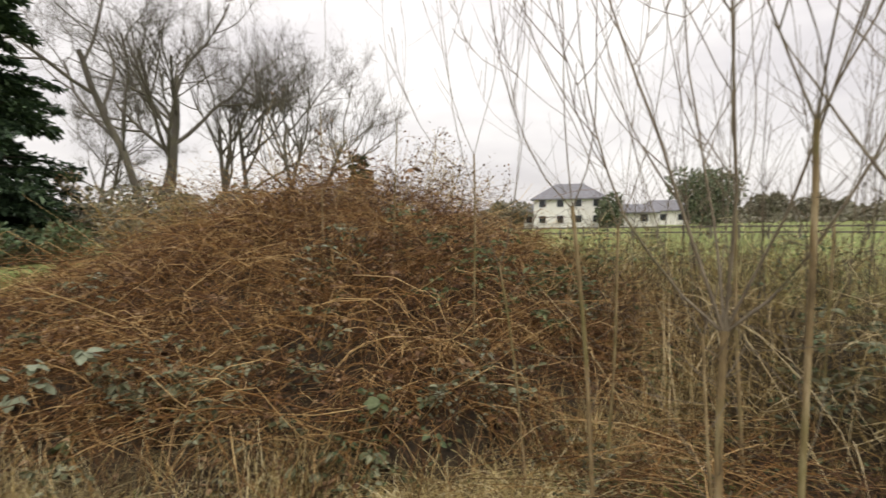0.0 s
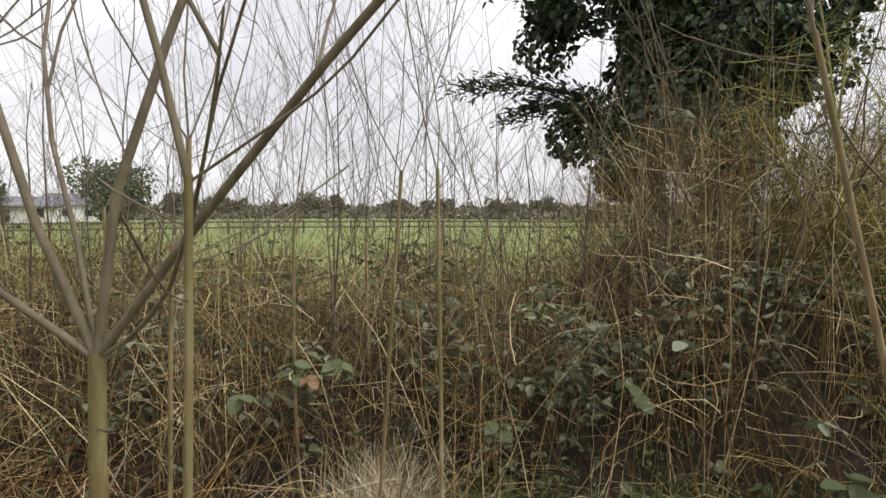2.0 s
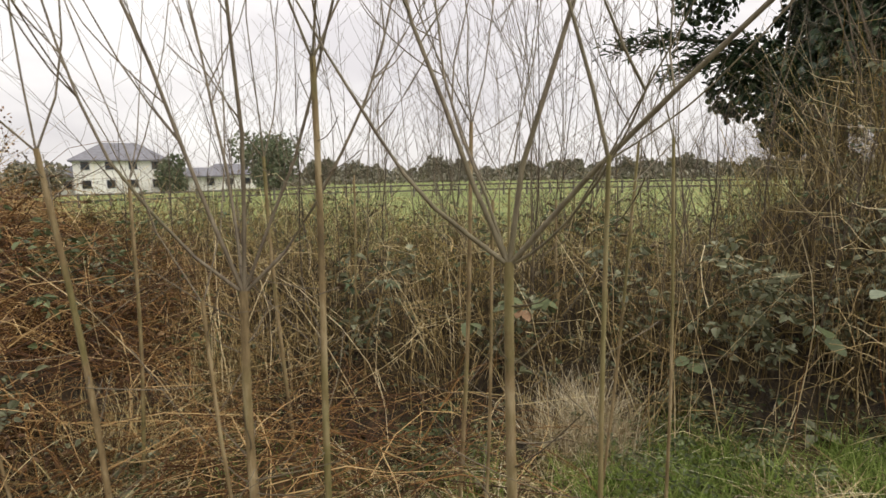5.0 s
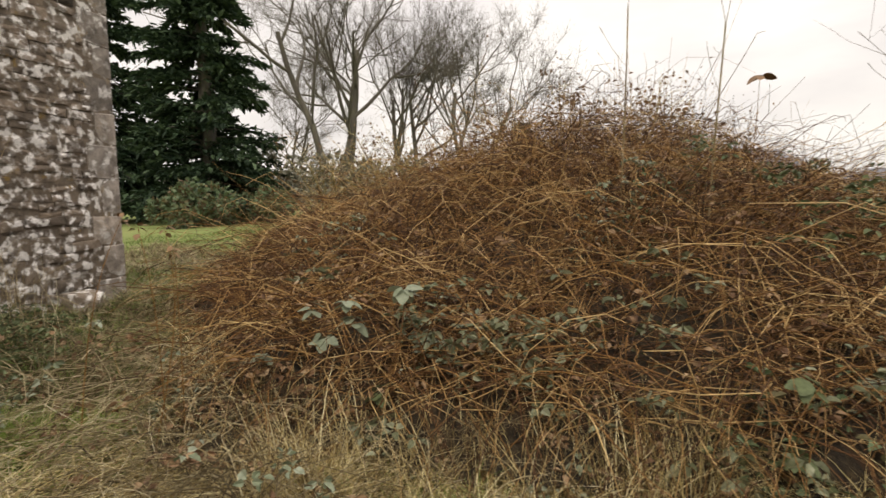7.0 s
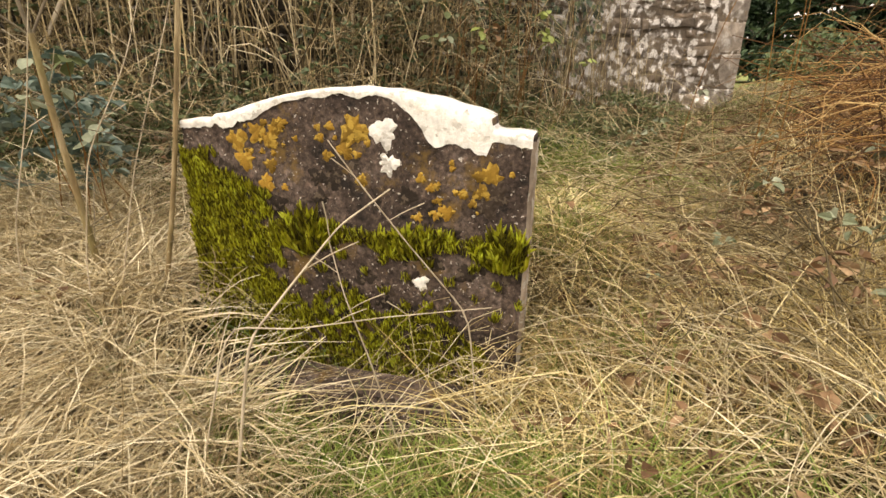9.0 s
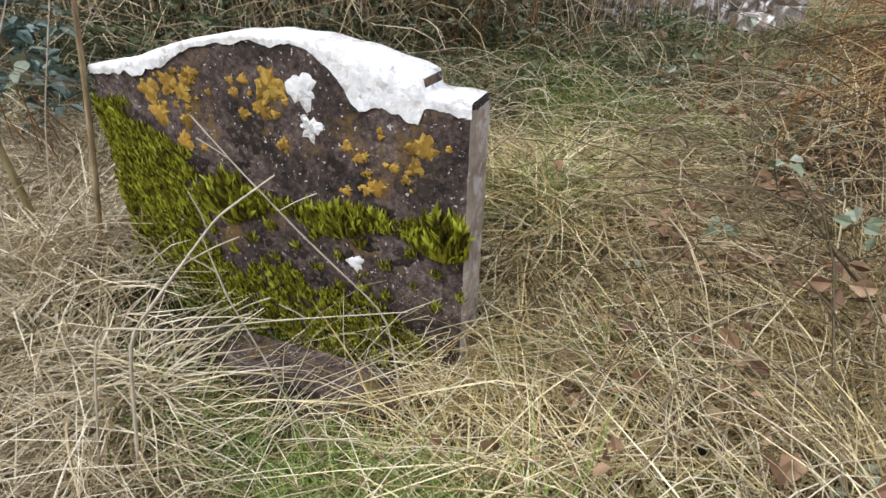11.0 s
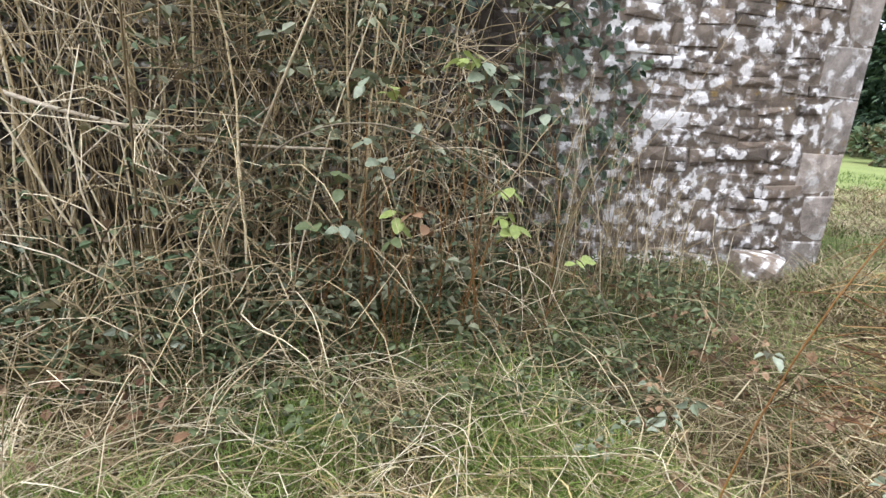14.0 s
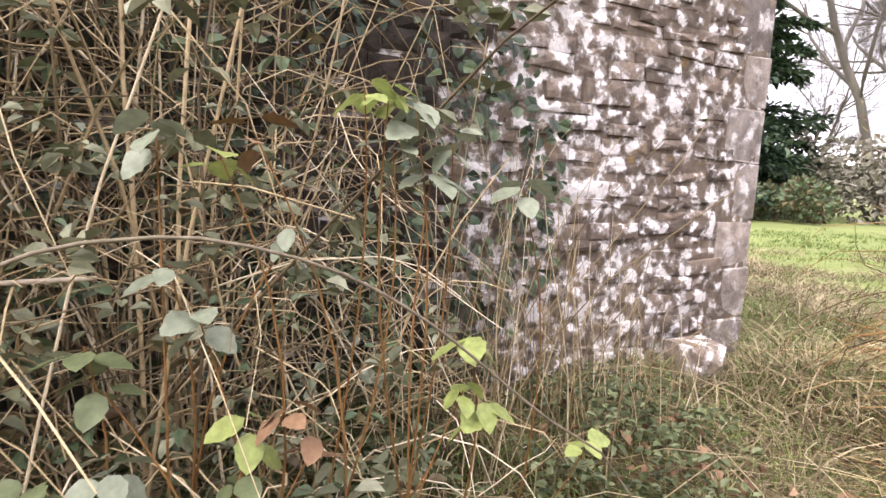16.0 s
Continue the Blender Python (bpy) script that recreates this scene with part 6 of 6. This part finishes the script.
for i, (p, kind, size) in enumerate((
        ((-4.12, 1.80, 1.33), "pale", 0.065), ((-4.12, 1.76, 1.27), "pale", 0.06), ((-4.12, 1.83, 1.22), "pale", 0.07), ((-4.12, 1.87, 1.28), "pale", 0.055), ((-4.12, 2.02, 1.20), "pale", 0.07),
        ((-4.12, 1.71, 1.36), "lime", 0.055), ((-4.12, 1.75, 1.34), "lime", 0.05), ((-4.12, 1.49, 1.25), "lime", 0.05), ((-4.12, 1.54, 1.28), "dry", 0.05), ((-4.12, 1.41, 1.27), "pale", 0.06),
        ((-4.12, 1.42, 1.08), "pale", 0.05), ((-4.12, 1.31, 0.97), "green", 0.06), ((-4.12, 1.46, 0.99), "pale", 0.06), ((-4.12, 1.33, 0.90), "green", 0.05), ((-4.12, 1.53, 0.80), "lime", 0.06),
        ((-4.12, 1.59, 1.12), "pale", 0.04), ((-4.12, 1.92, 0.92), "lime", 0.075), ((-4.12, 1.91, 0.82), "lime", 0.05), ((-4.12, 1.95, 0.78), "lime", 0.06), ((-4.12, 2.21, 0.64), "lime", 0.06),
        ((-4.12, 1.24, 0.77), "green", 0.06), ((-4.12, 1.33, 0.77), "pale", 0.06), ((-4.12, 1.51, 0.72), "green", 0.05), ((-4.12, 1.63, 0.76), "dry", 0.06), ((-4.12, 1.58, 0.83), "dry", 0.06),
        ((-3.30, -0.41, 0.61), "pale", 0.06), ((-3.30, -0.45, 0.50), "pale", 0.07), ((-3.30, -0.34, 0.50), "pale", 0.06), ((-3.30, -0.23, 0.42), "pale", 0.065), ((-3.30, -0.28, 0.34), "pale", 0.06),
        ((-3.30, -0.30, 0.62), "green", 0.06), ((-2.36, 2.88, 0.47), "pale", 0.075), ((-2.19, 2.88, 0.56), "pale", 0.08), ((-2.22, 2.88, 0.67), "pale", 0.07), ((-1.92, 2.88, 0.72), "pale", 0.075),
        ((-2.42, 2.88, 0.62), "pale", 0.06), ((-2.07, 2.88, 0.22), "green", 0.08), ((-2.72, 2.88, 0.35), "pale", 0.06), ((-2.85, 2.88, 0.11), "green", 0.06), ((-0.24, 2.88, 0.42), "green", 0.08),
        ((-0.27, 2.88, 0.14), "green", 0.08), ((-0.12, 4.30, 1.86), "dry", 0.08), ((2.86, 2.12, 0.63), "green", 0.09), ((2.66, 2.24, 0.53), "green", 0.08), ((2.91, 2.06, 0.60), "dry", 0.08),
        ((3.02, 1.98, 0.64), "green", 0.08), ((3.67, 0.73, 0.55), "green", 0.1), ((3.77, 0.52, 0.79), "pale", 0.08), ((3.65, -0.08, 0.34), "green", 0.1), ((3.64, -0.18, 0.34), "green", 0.1),
        ((3.79, -0.24, 0.84), "green", 0.09), ((3.39, 1.28, 0.34), "green", 0.09), ((3.72, 0.01, 0.52), "pale", 0.07), ((3.69, -0.33, 0.52), "green", 0.09),
        ((-2.99, 2.40, 1.05), "dry", 0.032), ((-2.84, 2.40, 1.04), "dry", 0.034), ((-2.80, 2.40, 0.96), "dry", 0.036), ((-3.19, 2.50, 1.09), "dry", 0.03))):
    leaf_spray(p, kind, size * (1.02 if p[0] == -4.12 else 1.1), 100 + i, 8 if p[1] == 2.88 else 4 if i % 3 else 6)


def single_cane(name, label, points, r0, r1, mat, category="branch", twigs=()):
    ctrl = np.array(points, float)
    s = np.linspace(0, len(ctrl) - 1, 26)
    P = np.stack([np.interp(s, np.arange(len(ctrl)), ctrl[:, i]) for i in range(3)], -1)
    P[1:-1] = (P[:-2] + P[1:-1] * 2 + P[2:]) / 4
    t = tagged(empty(name, tuple(P[0])), label, category)
    v, f = tubes((P - P[0])[None], np.linspace(r0, r1, 26)[None], 8)
    part("stem", mesh_np(name + "_stem", v, f, mat), t)
    for k, (at, d, ln) in enumerate(twigs):
        p, _ = along(P - P[0], at)
        pts, rad = limb(p, d, ln, r0 * 0.4, 6, 0.0, k + 3)
        v, f = tubes(pts[None], rad[None], 6)
        part("twig", mesh_np(name + "_twig", v, f, mat), t)


single_cane("dead_branch", "long pale barkless dead branch caught in the thicket", ((-4.6, -1.2, 0.1), (-4.5, -0.55, 1.2), (-4.45, -0.05, 1.205), (-4.45, 0.22, 1.115), (-4.45, 0.58, 1.04), (-4.45, 0.95, 1.0), (-4.48, 1.27, 1.0)), 0.013, 0.005, M_DEADWOOD,
            twigs=((0.62, (0.1, -0.8, -0.7), 0.28), (0.35, (0.3, -0.5, -0.8), 0.3), (0.8, (0.2, 0.6, 0.5), 0.25)))
single_cane("arching_cane", "long arching bramble cane over the grass", ((-4.4, 0.7, 0.1), (-4.2, 0.95, 0.95), (-4.05, 1.268, 1.120), (-4.05, 1.362, 1.128), (-4.05, 1.461, 1.134), (-4.05, 1.628, 1.090), (-4.05, 1.746, 1.026), (-4.05, 1.849, 0.950), (-4.05, 1.930, 0.879), (-4.05, 2.102, 0.731), (-4.05, 2.236, 0.669), (-4.03, 2.5, 0.15)), 0.0032, 0.0022, M_SAPTWIG, "bramble")

single_cane("dead_twig", "pale forked dead twig leaning before the headstone", ((-2.20, 0.30, -0.42), (-2.24, 0.363, -0.02), (-2.25, 0.482, 0.123), (-2.25, 0.598, 0.261), (-2.25, 0.723, 0.347)), 0.0045, 0.002, M_DEADWOOD,
            twigs=((0.55, (0.0, 0.5, 0.35), 0.16), (0.7, (0.1, -0.1, 0.6), 0.1)))
for foot_y, pts in ((0.98, ((-2.25, 0.935, -0.016), (-2.25, 0.764, 0.207), (-2.26, 0.655, 0.357), (-2.27, 0.582, 0.464))), (0.2, ((-2.2, 0.323, 0.042), (-2.2, 0.48, 0.02), (-2.2, 0.70, 0.03), (-2.2, 0.981, 0.029))),
                    (0.75, ((-2.2, 0.66, -0.10), (-2.2, 0.60, 0.10), (-2.22, 0.57, 0.24))), (-0.16, ((-2.9, -0.12, -0.1), (-2.9, -0.02, 0.30), (-2.9, 0.156, 0.79), (-2.9, 0.2, 1.0))),
                    (-0.2, ((-2.8, -0.18, 0.0), (-2.82, -0.12, 0.35), (-2.85, 0.02, 0.62), (-2.86, 0.1, 0.85))), (-0.45, ((-2.9, -0.40, 0.1), (-2.9, -0.28, 0.5), (-2.92, -0.2, 0.9)))):
    single_cane("dry_stalk", "thin pale dry stalk standing beside the headstone", ((pts[0][0], foot_y, -0.45),) + pts, 0.0026, 0.0012, M_DEADWOOD, "stalk", twigs=((0.6, (0.1, 0.7, 0.5), 0.10), (0.8, (0.0, -0.6, 0.5), 0.07)))

old_wall()


# dark leaves added to deepen the shade in the hollow along the wall
def wall_ivy():
    n = 2000
    y, z = rng.uniform(0.6, 2.95, n), rng.uniform(0.1, 2.6, n)
    ok = wave(y * 1.3, z, 2.6) + 0.9 - 1.2 * smooth(2.2, 3.0, y) - 0.5 * smooth(1.2, 2.4, z) > 0.1
    y, z = y[ok], z[ok]
    m = len(y)
    p = np.stack([WALL_X + rng.uniform(0.0, 0.22, m) * (1 - 0.5 * smooth(2.0, 2.9, y)), y, z], -1)
    d = np.stack([rng.uniform(0.1, 0.6, m), rng.normal(0, 0.5, m), rng.uniform(-1.0, 0.1, m)], -1)
    v, f = leaves(p, d, np.tile(np.array([1.0, 0, 0.4]), (m, 1)) + rng.normal(0, 0.35, (m, 3)), rng.uniform(0.035, 0.075, m), 0.85, 0.08)
    tagged(new("wall_ivy", mesh_np("wall_ivy", v, f, M_IVY, False)), "dark ivy leaves clinging to the old wall", "ivy", kind="stuff")


wall_ivy()
footing = tagged(empty("fallen_stone", (-5.13, 3.8, 0.30)), "lichen-spotted stone block at the foot of the wall", "stone")
part("block", stone_mesh(71, 0.1), footing).scale = (0.22, 0.26, 0.22)
